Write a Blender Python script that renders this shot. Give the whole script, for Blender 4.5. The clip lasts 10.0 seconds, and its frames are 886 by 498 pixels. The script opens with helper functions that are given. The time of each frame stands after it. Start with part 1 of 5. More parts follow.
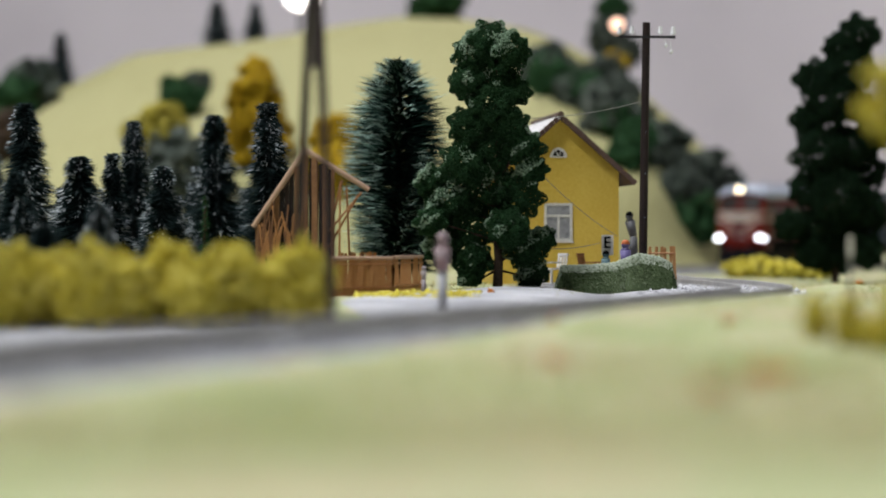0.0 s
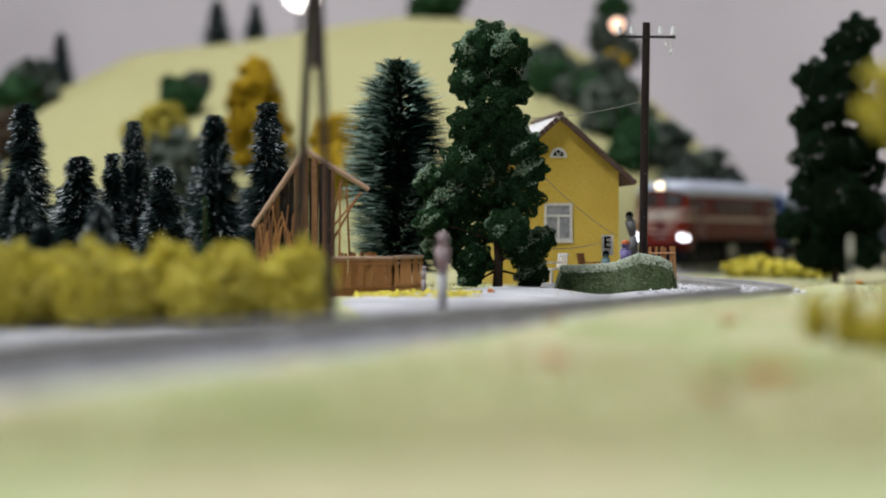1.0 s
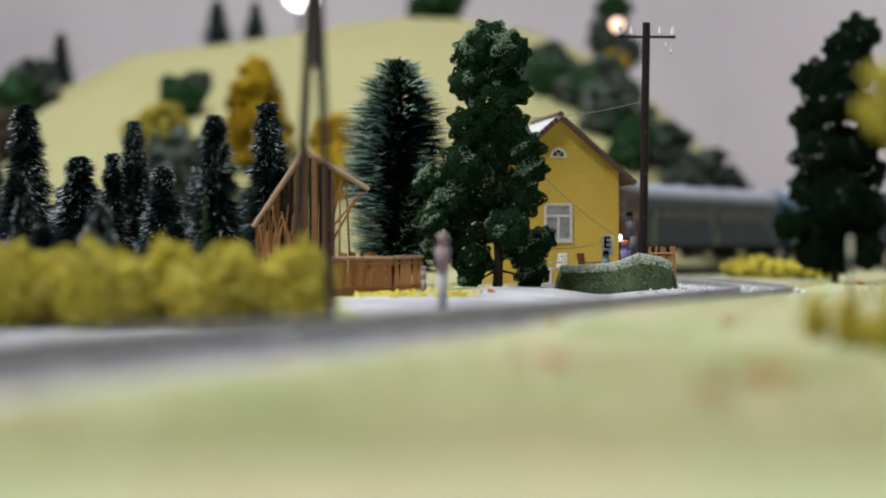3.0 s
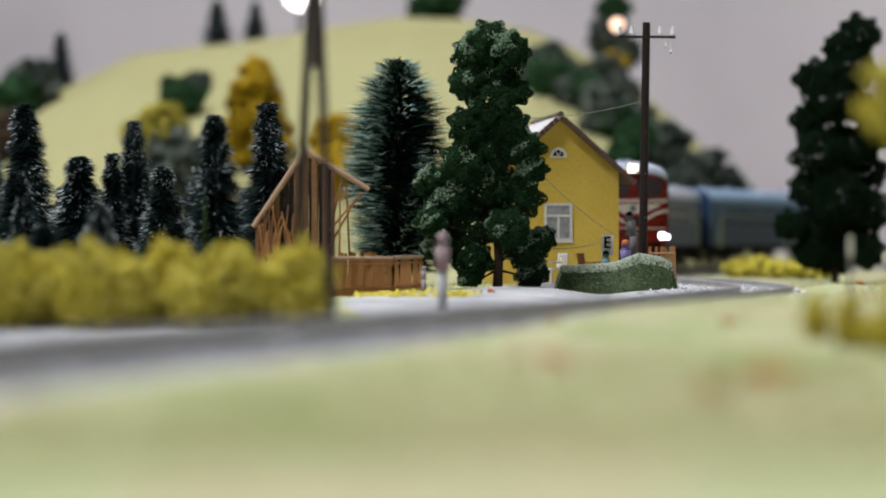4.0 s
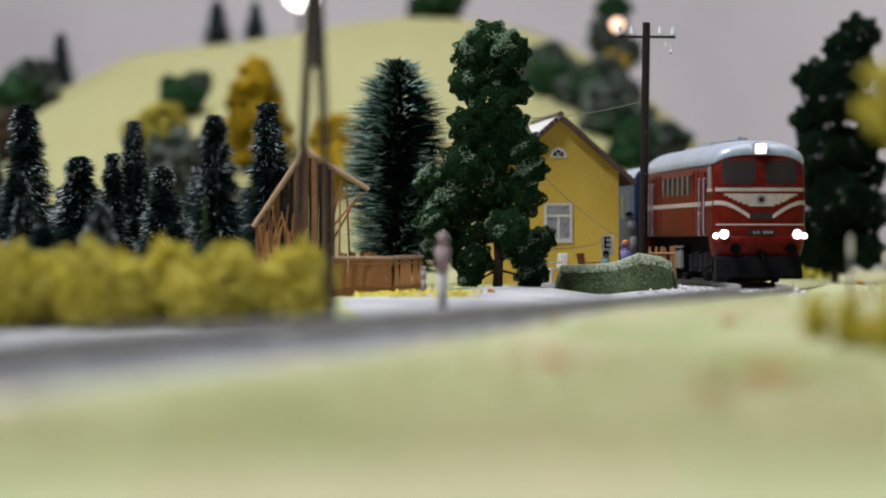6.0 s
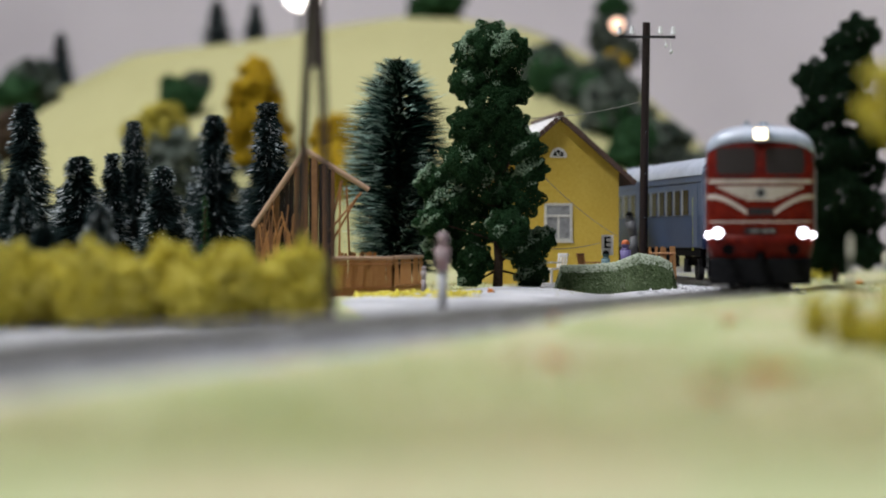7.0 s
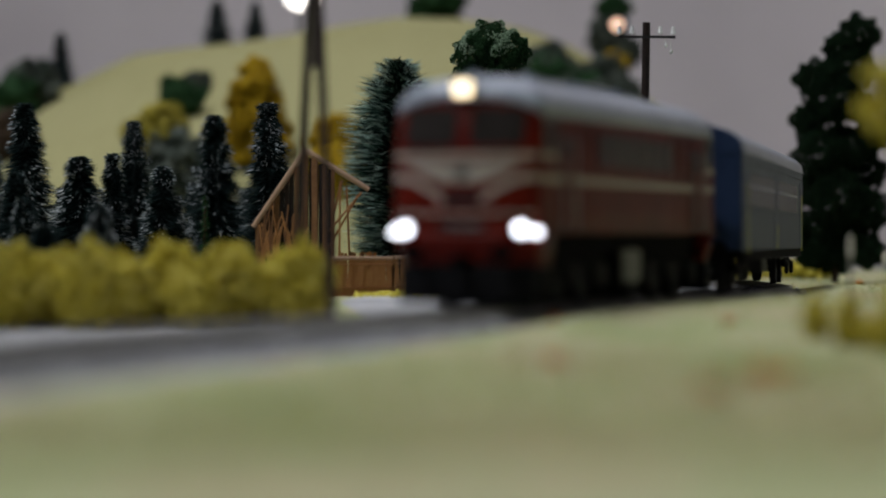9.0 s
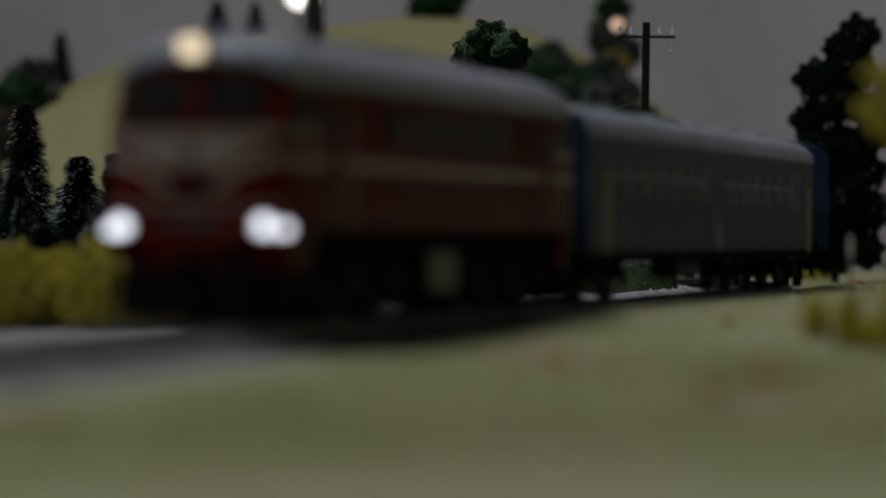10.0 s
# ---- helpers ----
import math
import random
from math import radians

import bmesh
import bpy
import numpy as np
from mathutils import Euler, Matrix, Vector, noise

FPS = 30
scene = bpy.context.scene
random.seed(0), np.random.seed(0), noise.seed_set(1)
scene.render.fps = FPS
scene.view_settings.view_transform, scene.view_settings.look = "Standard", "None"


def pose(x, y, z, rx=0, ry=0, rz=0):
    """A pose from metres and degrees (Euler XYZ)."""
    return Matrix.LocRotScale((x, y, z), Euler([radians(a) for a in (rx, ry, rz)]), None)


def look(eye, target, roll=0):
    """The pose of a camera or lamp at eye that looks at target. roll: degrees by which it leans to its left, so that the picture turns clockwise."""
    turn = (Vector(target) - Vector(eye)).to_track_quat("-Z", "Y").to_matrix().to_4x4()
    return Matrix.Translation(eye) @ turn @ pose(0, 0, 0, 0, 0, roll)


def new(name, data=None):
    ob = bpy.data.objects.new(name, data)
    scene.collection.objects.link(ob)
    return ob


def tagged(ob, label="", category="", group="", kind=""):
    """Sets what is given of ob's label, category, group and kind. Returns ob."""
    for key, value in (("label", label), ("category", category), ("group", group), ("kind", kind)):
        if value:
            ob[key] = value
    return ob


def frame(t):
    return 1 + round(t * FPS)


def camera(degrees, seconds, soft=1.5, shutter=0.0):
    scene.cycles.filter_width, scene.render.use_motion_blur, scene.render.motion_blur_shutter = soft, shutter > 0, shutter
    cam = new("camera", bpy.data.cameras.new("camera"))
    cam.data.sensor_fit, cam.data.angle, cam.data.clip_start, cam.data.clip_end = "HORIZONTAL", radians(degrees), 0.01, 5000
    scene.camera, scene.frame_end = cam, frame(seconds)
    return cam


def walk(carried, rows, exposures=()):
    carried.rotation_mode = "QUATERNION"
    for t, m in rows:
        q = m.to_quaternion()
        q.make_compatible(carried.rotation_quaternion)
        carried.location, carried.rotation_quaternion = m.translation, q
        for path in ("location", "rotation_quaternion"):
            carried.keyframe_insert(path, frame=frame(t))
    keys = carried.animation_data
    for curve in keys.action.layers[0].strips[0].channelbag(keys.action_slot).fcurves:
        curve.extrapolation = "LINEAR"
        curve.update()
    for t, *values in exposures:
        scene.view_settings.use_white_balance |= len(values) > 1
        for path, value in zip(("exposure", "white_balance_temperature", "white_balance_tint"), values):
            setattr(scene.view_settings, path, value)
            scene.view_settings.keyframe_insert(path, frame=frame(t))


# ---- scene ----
# The layout is a 1:87 model. Lengths below are in metres of the full-size original;
# S turns them into the true size of the model.
S = 1 / 87.0


def at(x, y, z, rx=0, ry=0, rz=0):
    return pose(x * S, y * S, z * S, rx, ry, rz)


# ---------------------------------------------------------------- camera
FOCAL = 5700.0
cam = camera(2 * math.degrees(math.atan(784 / FOCAL)), 10.0, 1.9, 0.5)
cam.data.dof.use_dof = True
cam.data.dof.focus_distance = 105 * S
cam.data.dof.aperture_fstop = 13.3
EYE = at(0, 0, 1.28, 90 - 0.125, 0, 0)
walk(cam, [(0.0, EYE), (10.0, EYE)],
     exposures=[(0.0, 0.0), (7.0, 0.0), (7.5, -0.05), (8.0, -0.22), (8.5, -0.5), (9.0, -0.92), (9.5, -1.4), (10.0, -2.05)])

# ---------------------------------------------------------------- light
world = bpy.data.worlds.new("hall_air")
scene.world = world
world.use_nodes = True
world.node_tree.nodes["Background"].inputs[0].default_value = (0.75, 0.82, 1.0, 1)
world.node_tree.nodes["Background"].inputs[1].default_value = 0.05


def area_lamp(name, m, wide, deep, watts, colour):
    data = bpy.data.lights.new(name, "AREA")
    data.shape, data.size, data.size_y, data.energy, data.color = "RECTANGLE", wide, deep, watts, colour
    ob = new(name, data)
    ob.matrix_world = m
    return ob


area_lamp("ceiling_lamp_light", look((-0.75, 1.05, 2.46), (-0.2, 1.15, 0)), 1.3, 0.5, 98, (0.92, 0.95, 1.0))
area_lamp("ceiling_lamp_light", look((0.5, 3.0, 2.46), (0.3, 3.4, 0)), 1.3, 0.5, 25, (0.96, 0.93, 1.0))
area_lamp("ceiling_lamp_light", look((-1.1, -0.3, 2.46), (0.0, 1.2, 0)), 0.35, 0.35, 66, (0.94, 0.96, 1.0))

# ---------------------------------------------------------------- path of the track
TRACK = [(12, -12.3), (22, -10.1), (30, -8.2), (38, -6.2), (47, -4.0), (53.5, -2.05), (60.2, .14), (66, 1.87), (74, 4.3),
         (80.8, 6.36), (88, 8.3), (93, 9.32), (100, 9.63), (108, 9.47), (116.5, 8.55), (122, 8.1), (129, 7.39), (136, 7.43),
         (145, 6.71), (155, 8.19), (167, 11.36), (177.5, 15.59), (185, 18.93), (200, 25.8), (215, 34.3), (235, 46.7), (260, 63.2)]


def hermite(points, step=0.5):
    """A smooth polyline through points (u, v), evenly walked in u."""
    u = np.array([p[0] for p in points], float)
    v = np.array([p[1] for p in points], float)
    slope = np.gradient(v, u)
    out = []
    for a in np.arange(u[0], u[-1], step):
        i = min(np.searchsorted(u, a, side="right") - 1, len(u) - 2)
        h = u[i + 1] - u[i]
        k = (a - u[i]) / h
        b = ((2 * k ** 3 - 3 * k ** 2 + 1) * v[i] + (k ** 3 - 2 * k ** 2 + k) * h * slope[i]
             + (3 * k ** 2 - 2 * k ** 3) * v[i + 1] + (k ** 3 - k ** 2) * h * slope[i + 1])
        out.append((b, a))
    return np.array(out)


LINE = hermite(TRACK)
for _ in range(12):
    LINE[1:-1] = (LINE[:-2] + 2 * LINE[1:-1] + LINE[2:]) / 4
RUN = np.concatenate([[0], np.cumsum(np.hypot(*np.diff(LINE, axis=0).T))])


def on_track(s):
    return Vector((float(np.interp(s, RUN, LINE[:, 0])), float(np.interp(s, RUN, LINE[:, 1]))))


def track_x(y):
    return float(np.interp(y, LINE[:, 1], LINE[:, 0]))


# ---------------------------------------------------------------- materials
def shade(name, colours, rough=0.6, metal=0.0, grain=3.0, coarse=0.5, bump=0.3, depth=0.02, island=0.0, spec=0.5, alpha=None):
    """A node material: colours mixed by coarse and fine noise (cycles per full-size metre), with relief."""
    m = bpy.data.materials.new(name)
    m.use_nodes = True
    t = m.node_tree
    b = t.nodes["Principled BSDF"]
    b.inputs["Roughness"].default_value = rough
    b.inputs["Metallic"].default_value = metal
    b.inputs["Specular IOR Level"].default_value = spec
    co = t.nodes.new("ShaderNodeTexCoord")
    geo = t.nodes.new("ShaderNodeNewGeometry")
    info = t.nodes.new("ShaderNodeObjectInfo")

    def noisy(scale, detail):
        n = t.nodes.new("ShaderNodeTexNoise")
        n.inputs["Scale"].default_value = scale / S
        n.inputs["Detail"].default_value = detail
        t.links.new(co.outputs["Object"], n.inputs["Vector"])
        return n
    fine, big = noisy(grain, 4), noisy(coarse, 3)
    add = t.nodes.new("ShaderNodeMath")
    add.operation = "MULTIPLY_ADD"
    add.inputs[1].default_value = 0.5
    t.links.new(fine.outputs["Fac"], add.inputs[0])
    half = t.nodes.new("ShaderNodeMath")
    half.operation = "MULTIPLY"
    half.inputs[1].default_value = 0.5
    t.links.new(big.outputs["Fac"], half.inputs[0])
    t.links.new(half.outputs[0], add.inputs[2])
    last = add.outputs[0]
    if island:
        mixed = t.nodes.new("ShaderNodeMix")
        mixed.inputs[0].default_value = island
        t.links.new(last, mixed.inputs[2])
        t.links.new(geo.outputs["Random Per Island"], mixed.inputs[3])
        last = mixed.outputs[0]
    own = t.nodes.new("ShaderNodeMath")
    own.operation = "MULTIPLY_ADD"
    own.inputs[1].default_value = 0.12
    t.links.new(info.outputs["Random"], own.inputs[0])
    t.links.new(last, own.inputs[2])
    ramp = t.nodes.new("ShaderNodeValToRGB")
    lo, hi = (0.41, 0.66) if not island else (0.1, 0.95)
    while len(ramp.color_ramp.elements) < len(colours):
        ramp.color_ramp.elements.new(0.5)
    for i, c in enumerate(colours):
        e = ramp.color_ramp.elements[i]
        e.position = lo + (hi - lo) * i / max(1, len(colours) - 1)
        e.color = (*c, 1)
    t.links.new(own.outputs[0], ramp.inputs[0])
    t.links.new(ramp.outputs[0], b.inputs["Base Color"])
    if bump:
        bp = t.nodes.new("ShaderNodeBump")
        bp.inputs["Strength"].default_value = bump
        bp.inputs["Distance"].default_value = depth * S
        t.links.new(fine.outputs["Fac"], bp.inputs["Height"])
        t.links.new(bp.outputs[0], b.inputs["Normal"])
    return m


def glow(name, colour, strength):
    m = bpy.data.materials.new(name)
    m.use_nodes = True
    b = m.node_tree.nodes["Principled BSDF"]
    b.inputs["Base Color"].default_value = (*colour, 1)
    b.inputs["Emission Color"].default_value = (*colour, 1)
    b.inputs["Emission Strength"].default_value = strength
    return m


def glassy(name, tint, rough=0.05, clear=0.5):
    m = bpy.data.materials.new(name)
    m.use_nodes = True
    b = m.node_tree.nodes["Principled BSDF"]
    b.inputs["Base Color"].default_value = (*tint, 1)
    b.inputs["Roughness"].default_value = rough
    b.inputs["Transmission Weight"].default_value = clear
    b.inputs["Specular IOR Level"].default_value = 0.2
    return m


GRASS = shade("static_grass", [(.20, .25, .09), (.295, .347, .15), (.375, .407, .207), (.43, .45, .265), (.49, .385, .255)], .95, grain=9, coarse=.3, bump=.8, depth=.08, spec=.15)
HILL = shade("hill_grass", [(.235, .225, .10), (.305, .288, .132), (.37, .35, .175)], .95, grain=3, coarse=.05, bump=.5, depth=.1, spec=.15)
FIBRE = shade("grass_fibre", [(.25, .27, .07), (.42, .43, .15), (.55, .52, .24), (.55, .36, .16)], .9, grain=2, coarse=.1, bump=0, island=.7)
BALLAST = shade("ballast_grit", [(.34, .34, .36), (.52, .52, .55), (.68, .68, .71)], .9, grain=14, coarse=.4, bump=1, depth=.08, spec=.2)
STONE = shade("ballast_stone", [(.2, .2, .22), (.50, .50, .53), (.74, .74, .76)], .9, grain=10, coarse=.5, bump=.5, island=.8, spec=.2)
SHOULDER = shade("rail_shadow_grit", [(.11, .11, .12), (.18, .18, .195), (.27, .27, .285)], .9, grain=12, coarse=.5, bump=1, depth=.06, spec=.15)
PLY = shade("table_plywood", [(.30, .21, .12), (.42, .31, .19)], .7, grain=.3, coarse=.05, bump=.1)
GRAVEL = shade("pale_gravel", [(.30, .30, .32), (.44, .44, .46), (.58, .58, .60)], .95, grain=12, coarse=.35, bump=.8, depth=.06, spec=.15)
RAIL = shade("worn_rail", [(.24, .235, .23), (.36, .35, .34)], .5, .0, grain=4, coarse=.5, bump=.2, spec=.4)
SLEEPER = shade("dusty_sleeper", [(.30, .29, .28), (.46, .445, .43)], .9, grain=8, coarse=.5, bump=.5)
WALLGREY = shade("backdrop_mauve", [(.53, .49, .55), (.62, .575, .64), (.69, .64, .705)], .9, grain=.03, coarse=.012, bump=0, spec=.1)
PLASTER = shade("hall_plaster", [(.16, .16, .17), (.2, .2, .21)], .9, grain=.06, coarse=.02, bump=0, spec=.1)
FLOORMAT = shade("hall_floor", [(.06, .055, .05), (.09, .085, .08)], .6, grain=.1, coarse=.03, bump=0)
RED = shade("loco_red", [(.066, .004, .003), (.095, .0065, .0035), (.14, .011, .005)], .42, grain=5, coarse=.4, bump=.08, spec=.09)
CREAM = shade("cream_stripe", [(.40, .345, .30), (.50, .44, .39)], .45, grain=5, coarse=.6, bump=.05)
SILVER = shade("grey_roof", [(.23, .27, .35), (.29, .335, .42), (.36, .40, .48)], .28, grain=4, coarse=.5, bump=.1, spec=.6)
BLACK = shade("black_frame", [(.002, .002, .0024), (.006, .0055, .006)], .8, grain=6, coarse=.6, bump=.2, spec=.03)
DARKGREY = shade("dark_grey_metal", [(.011, .011, .013), (.026, .025, .027)], .6, grain=6, coarse=.6, bump=.2, spec=.2)
BOXGREY = shade("battery_box_grey", [(.16, .16, .16), (.25, .25, .24)], .6, grain=5, coarse=.5, bump=.2)
BLUE = shade("coach_blue", [(.010, .024, .075), (.018, .038, .105)], .5, grain=5, coarse=.5, bump=.06, spec=.25)
SKYBLUE = shade("coach_light_blue", [(.035, .085, .19), (.055, .12, .25)], .5, grain=5, coarse=.5, bump=.06, spec=.25)
BLUEROOF = shade("coach_blue_roof", [(.14, .24, .36), (.21, .32, .45)], .4, grain=4, coarse=.5, bump=.08, spec=.5)
SLATE = shade("coach_slate", [(.024, .042, .090), (.038, .060, .115)], .45, grain=5, coarse=.5, bump=.06, spec=.10)
PLOUGH = shade("plough_grey", [(.004, .004, .005), (.010, .010, .011)], .7, grain=5, coarse=.6, bump=.2, spec=.06)
BAND = shade("coach_band_grey", [(.058, .080, .132), (.09, .118, .18)], .45, grain=5, coarse=.5, bump=.06, spec=.12)
YELLOWPAINT = shade("yellow_paint", [(.45, .45, .03), (.6, .6, .06)], .5, grain=5, coarse=.5, bump=.05)
PANE = glassy("dark_pane", (.026, .022, .021), .22, .02)
SIDEPANE = shade("dark_side_pane", [(.010, .010, .012), (.022, .022, .026)], .25, grain=2, coarse=.5, bump=0, spec=.06)
STUCCO = shade("yellow_stucco", [(.56, .375, .05), (.60, .415, .062), (.64, .455, .08)], .85, grain=9, coarse=.7, bump=.2, depth=.02)
WHITEPAINT = shade("white_paint", [(.60, .58, .55), (.75, .73, .70)], .6, grain=8, coarse=1, bump=.2)
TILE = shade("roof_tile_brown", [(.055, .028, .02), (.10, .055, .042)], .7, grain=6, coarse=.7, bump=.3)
PALETILE = shade("pale_roof", [(.5, .48, .48), (.68, .66, .66)], .6, grain=4, coarse=.5, bump=.3)
WOOD = shade("warm_twig_wood", [(.06, .024, .010), (.16, .07, .028), (.30, .15, .065)], .7, grain=8, coarse=1, bump=.6, island=.35)
PALEWOOD = shade("pale_weathered_wood", [(.26, .155, .10), (.42, .28, .19)], .75, grain=8, coarse=1, bump=.5, island=.3)
FENCEWOOD = shade("orange_fence_wood", [(.20, .078, .022), (.34, .15, .05), (.48, .26, .10)], .6, grain=9, coarse=1, bump=.4, island=.4)
TARWOOD = shade("tarred_pole_wood", [(.008, .005, .005), (.022, .013, .012)], .6, grain=10, coarse=.7, bump=.5, spec=.25)
BARK = shade("bark", [(.02, .013, .008), (.06, .04, .027)], .9, grain=9, coarse=1, bump=.8, spec=.2)
PINE = shade("dark_pine_bristle", [(.001, .0035, .003), (.002, .007, .006), (.006, .017, .013), (.025, .06, .047)], .7, grain=3, coarse=.5, bump=0, island=.9, spec=.03)
SPRUCE = shade("frosted_spruce_bristle", [(.001, .003, .003), (.003, .007, .007), (.007, .015, .015), (.04, .06, .062)], .7, grain=3, coarse=.5, bump=0, island=.85, spec=.03)
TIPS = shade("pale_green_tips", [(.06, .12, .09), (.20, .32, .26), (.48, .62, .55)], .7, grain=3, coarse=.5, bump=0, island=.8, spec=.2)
FROST = shade("white_frosted_tips", [(.05, .068, .075), (.19, .225, .245), (.55, .59, .62)], .7, grain=3, coarse=.5, bump=0, island=.8, spec=.2)
LEAF = shade("dark_green_foliage", [(.003, .008, .003), (.009, .026, .009), (.024, .060, .025), (.07, .125, .065)], .9, grain=5, coarse=.9, bump=.5, island=.3, spec=.05)
FLOCK = shade("pale_highlight_flock", [(.06, .11, .06), (.17, .25, .17), (.38, .47, .36)], .9, grain=5, coarse=1.1, bump=.4, island=.5, spec=.1)
DARKLEAF = shade("black_green_foliage", [(.0012, .004, .0016), (.003, .009, .004), (.009, .022, .010), (.032, .055, .034)], .9, grain=5, coarse=1, bump=.5, island=.3, spec=.05)
GREYLEAF = shade("grey_green_foliage", [(.006, .010, .006), (.035, .045, .036), (.12, .135, .115)], .9, grain=4, coarse=.4, bump=.6, island=.6, spec=.1)
OLIVE = shade("yellow_green_foliage", [(.22, .175, .014), (.48, .40, .04), (.70, .62, .15)], .85, grain=6, coarse=.4, bump=.6, island=.6, spec=.15)
OCHRE = shade("ochre_foliage", [(.17, .10, .004), (.30, .19, .006), (.42, .28, .015)], .85, grain=5, coarse=.4, bump=.6, island=.6, spec=.15)
MUSTARD = shade("mustard_foliage", [(.10, .085, .010), (.24, .20, .025), (.38, .33, .07)], .85, grain=5, coarse=.4, bump=.6, island=.6, spec=.12)
MOSS = shade("mossy_hedge", [(.006, .013, .003), (.022, .042, .011), (.09, .12, .06), (.36, .39, .31)], .9, grain=8, coarse=.6, bump=.8, island=.2, spec=.12)
WHITELIGHT = glow("white_headlight", (.88, .9, 1.0), 9)
WARMLIGHT = glow("warm_headlight", (1.0, .82, .55), 5)
HALLGLOW = glow("white_spot_glow", (1.0, .93, .88), 9)
PINKGLOW = glow("warm_spot_glow", (1.0, .62, .45), 2.2)
PANELGLOW = glow("ceiling_panel_glow", (1.0, .97, .93), 3)


# ---------------------------------------------------------------- mesh helpers
def part(name, bm, material, parent=None, label="", smooth=False):
    """One mesh object from a bmesh in full-size metres, under a thing or a part."""
    bmesh.ops.scale(bm, vec=(S, S, S), verts=bm.verts)
    me = bpy.data.meshes.new(name)
    bm.to_mesh(me)
    bm.free()
    me.materials.append(material)
    if smooth:
        me.polygons.foreach_set("use_smooth", [True] * len(me.polygons))
    ob = new(name, me)
    if parent:
        ob.parent = parent
    if label:
        tagged(ob, label)
    return ob


def sheet(name, verts, faces, material, parent=None, label="", smooth=False):
    """One mesh object from plain lists in full-size metres."""
    me = bpy.data.meshes.new(name)
    me.from_pydata([(x * S, y * S, z * S) for x, y, z in verts], [], faces)
    me.materials.append(material)
    if smooth:
        me.polygons.foreach_set("use_smooth", [True] * len(me.polygons))
    me.update()
    ob = new(name, me)
    if parent:
        ob.parent = parent
    if label:
        tagged(ob, label)
    return ob


def thing(name, m, label, category, group="", kind=""):
    ob = new(name)
    ob.empty_display_size = 0.01
    ob.matrix_world = m
    return tagged(ob, label, category, group, kind)


def box(bm, x0, x1, y0, y1, z0, z1, bevel=0.0, m=None):
    made = bmesh.ops.create_cube(bm, size=1)["verts"]
    for v in made:
        v.co = Vector((x0 + (v.co.x + .5) * (x1 - x0), y0 + (v.co.y + .5) * (y1 - y0), z0 + (v.co.z + .5) * (z1 - z0)))
    if bevel:
        edges = list({e for v in made for e in v.link_edges})
        made = bmesh.ops.bevel(bm, geom=edges, offset=bevel, segments=2, affect="EDGES")["verts"]
    if m is not None:
        bmesh.ops.transform(bm, matrix=m, verts=list({v for v in made}))
    return bm


def rod(bm, a, b, r0, r1=None, n=8):
    """A tapered round bar from a to b."""
    a, b = Vector(a), Vector(b)
    r1 = r0 if r1 is None else r1
    turn = (b - a).to_track_quat("Z", "Y").to_matrix()
    rings = []
    for p, r in ((a, r0), (b, r1)):
        rings.append([bm.verts.new(p + turn @ Vector((r * math.cos(6.2832 * i / n), r * math.sin(6.2832 * i / n), 0))) for i in range(n)])
    for i in range(n):
        bm.faces.new((rings[0][i], rings[0][(i + 1) % n], rings[1][(i + 1) % n], rings[1][i]))
    bm.faces.new(rings[0][::-1])
    bm.faces.new(rings[1])
    return bm


def ball(bm, c, r, sub=2, flat=1.0):
    made = bmesh.ops.create_icosphere(bm, subdivisions=sub, radius=r)["verts"]
    for v in made:
        v.co = Vector((v.co.x, v.co.y, v.co.z * flat)) + Vector(c)
    return bm


BM = bmesh.new
ICO = bmesh.new()
bmesh.ops.create_icosphere(ICO, subdivisions=1, radius=1)
ICO.verts.ensure_lookup_table()
ICO_V = np.array([v.co[:] for v in ICO.verts])
ICO_F = [[v.index for v in f.verts] for f in ICO.faces]
ICO.free()
OCT_V = np.array([(1, 0, 0), (-1, 0, 0), (0, 1, 0), (0, -1, 0), (0, 0, 1), (0, 0, -1)], float)
OCT_F = [(0, 2, 4), (2, 1, 4), (1, 3, 4), (3, 0, 4), (2, 0, 5), (1, 2, 5), (3, 1, 5), (0, 3, 5)]


def clumps(name, places, material, parent, seed, ragged=0.35, label="", smooth=True, fine=False):
    """Foliage of many small ragged clumps: places are (x, y, z, radius)."""
    rng = np.random.default_rng(seed)
    p = np.array(places, float)
    base_v, base_f = (OCT_V, OCT_F) if fine else (ICO_V, ICO_F)
    count, nv, nf = len(p), len(base_v), len(base_f)
    shape = base_v[None] * (1 + rng.uniform(-ragged, ragged, (count, nv, 1))) * p[:, None, 3:4] * rng.uniform(.75, 1.2, (count, 1, 3))
    co = ((shape + p[:, None, :3]) * S).reshape(-1).astype(np.float32)
    tri = (np.array(base_f)[None] + (np.arange(count) * nv)[:, None, None]).reshape(-1).astype(np.int32)
    me = bpy.data.meshes.new(name)
    me.vertices.add(count * nv)
    me.vertices.foreach_set("co", co)
    me.loops.add(count * nf * 3)
    me.loops.foreach_set("vertex_index", tri)
    me.polygons.add(count * nf)
    me.polygons.foreach_set("loop_start", np.arange(0, count * nf * 3, 3, dtype=np.int32))
    me.polygons.foreach_set("use_smooth", np.full(count * nf, smooth))
    me.materials.append(material)
    me.update(calc_edges=True)
    ob = new(name, me)
    if parent:
        ob.parent = parent
    if label:
        tagged(ob, label)
    return ob


# ---------------------------------------------------------------- hall and ground
def smoothstep(a, b, x):
    k = min(1, max(0, (x - a) / (b - a)))
    return k * k * (3 - 2 * k)


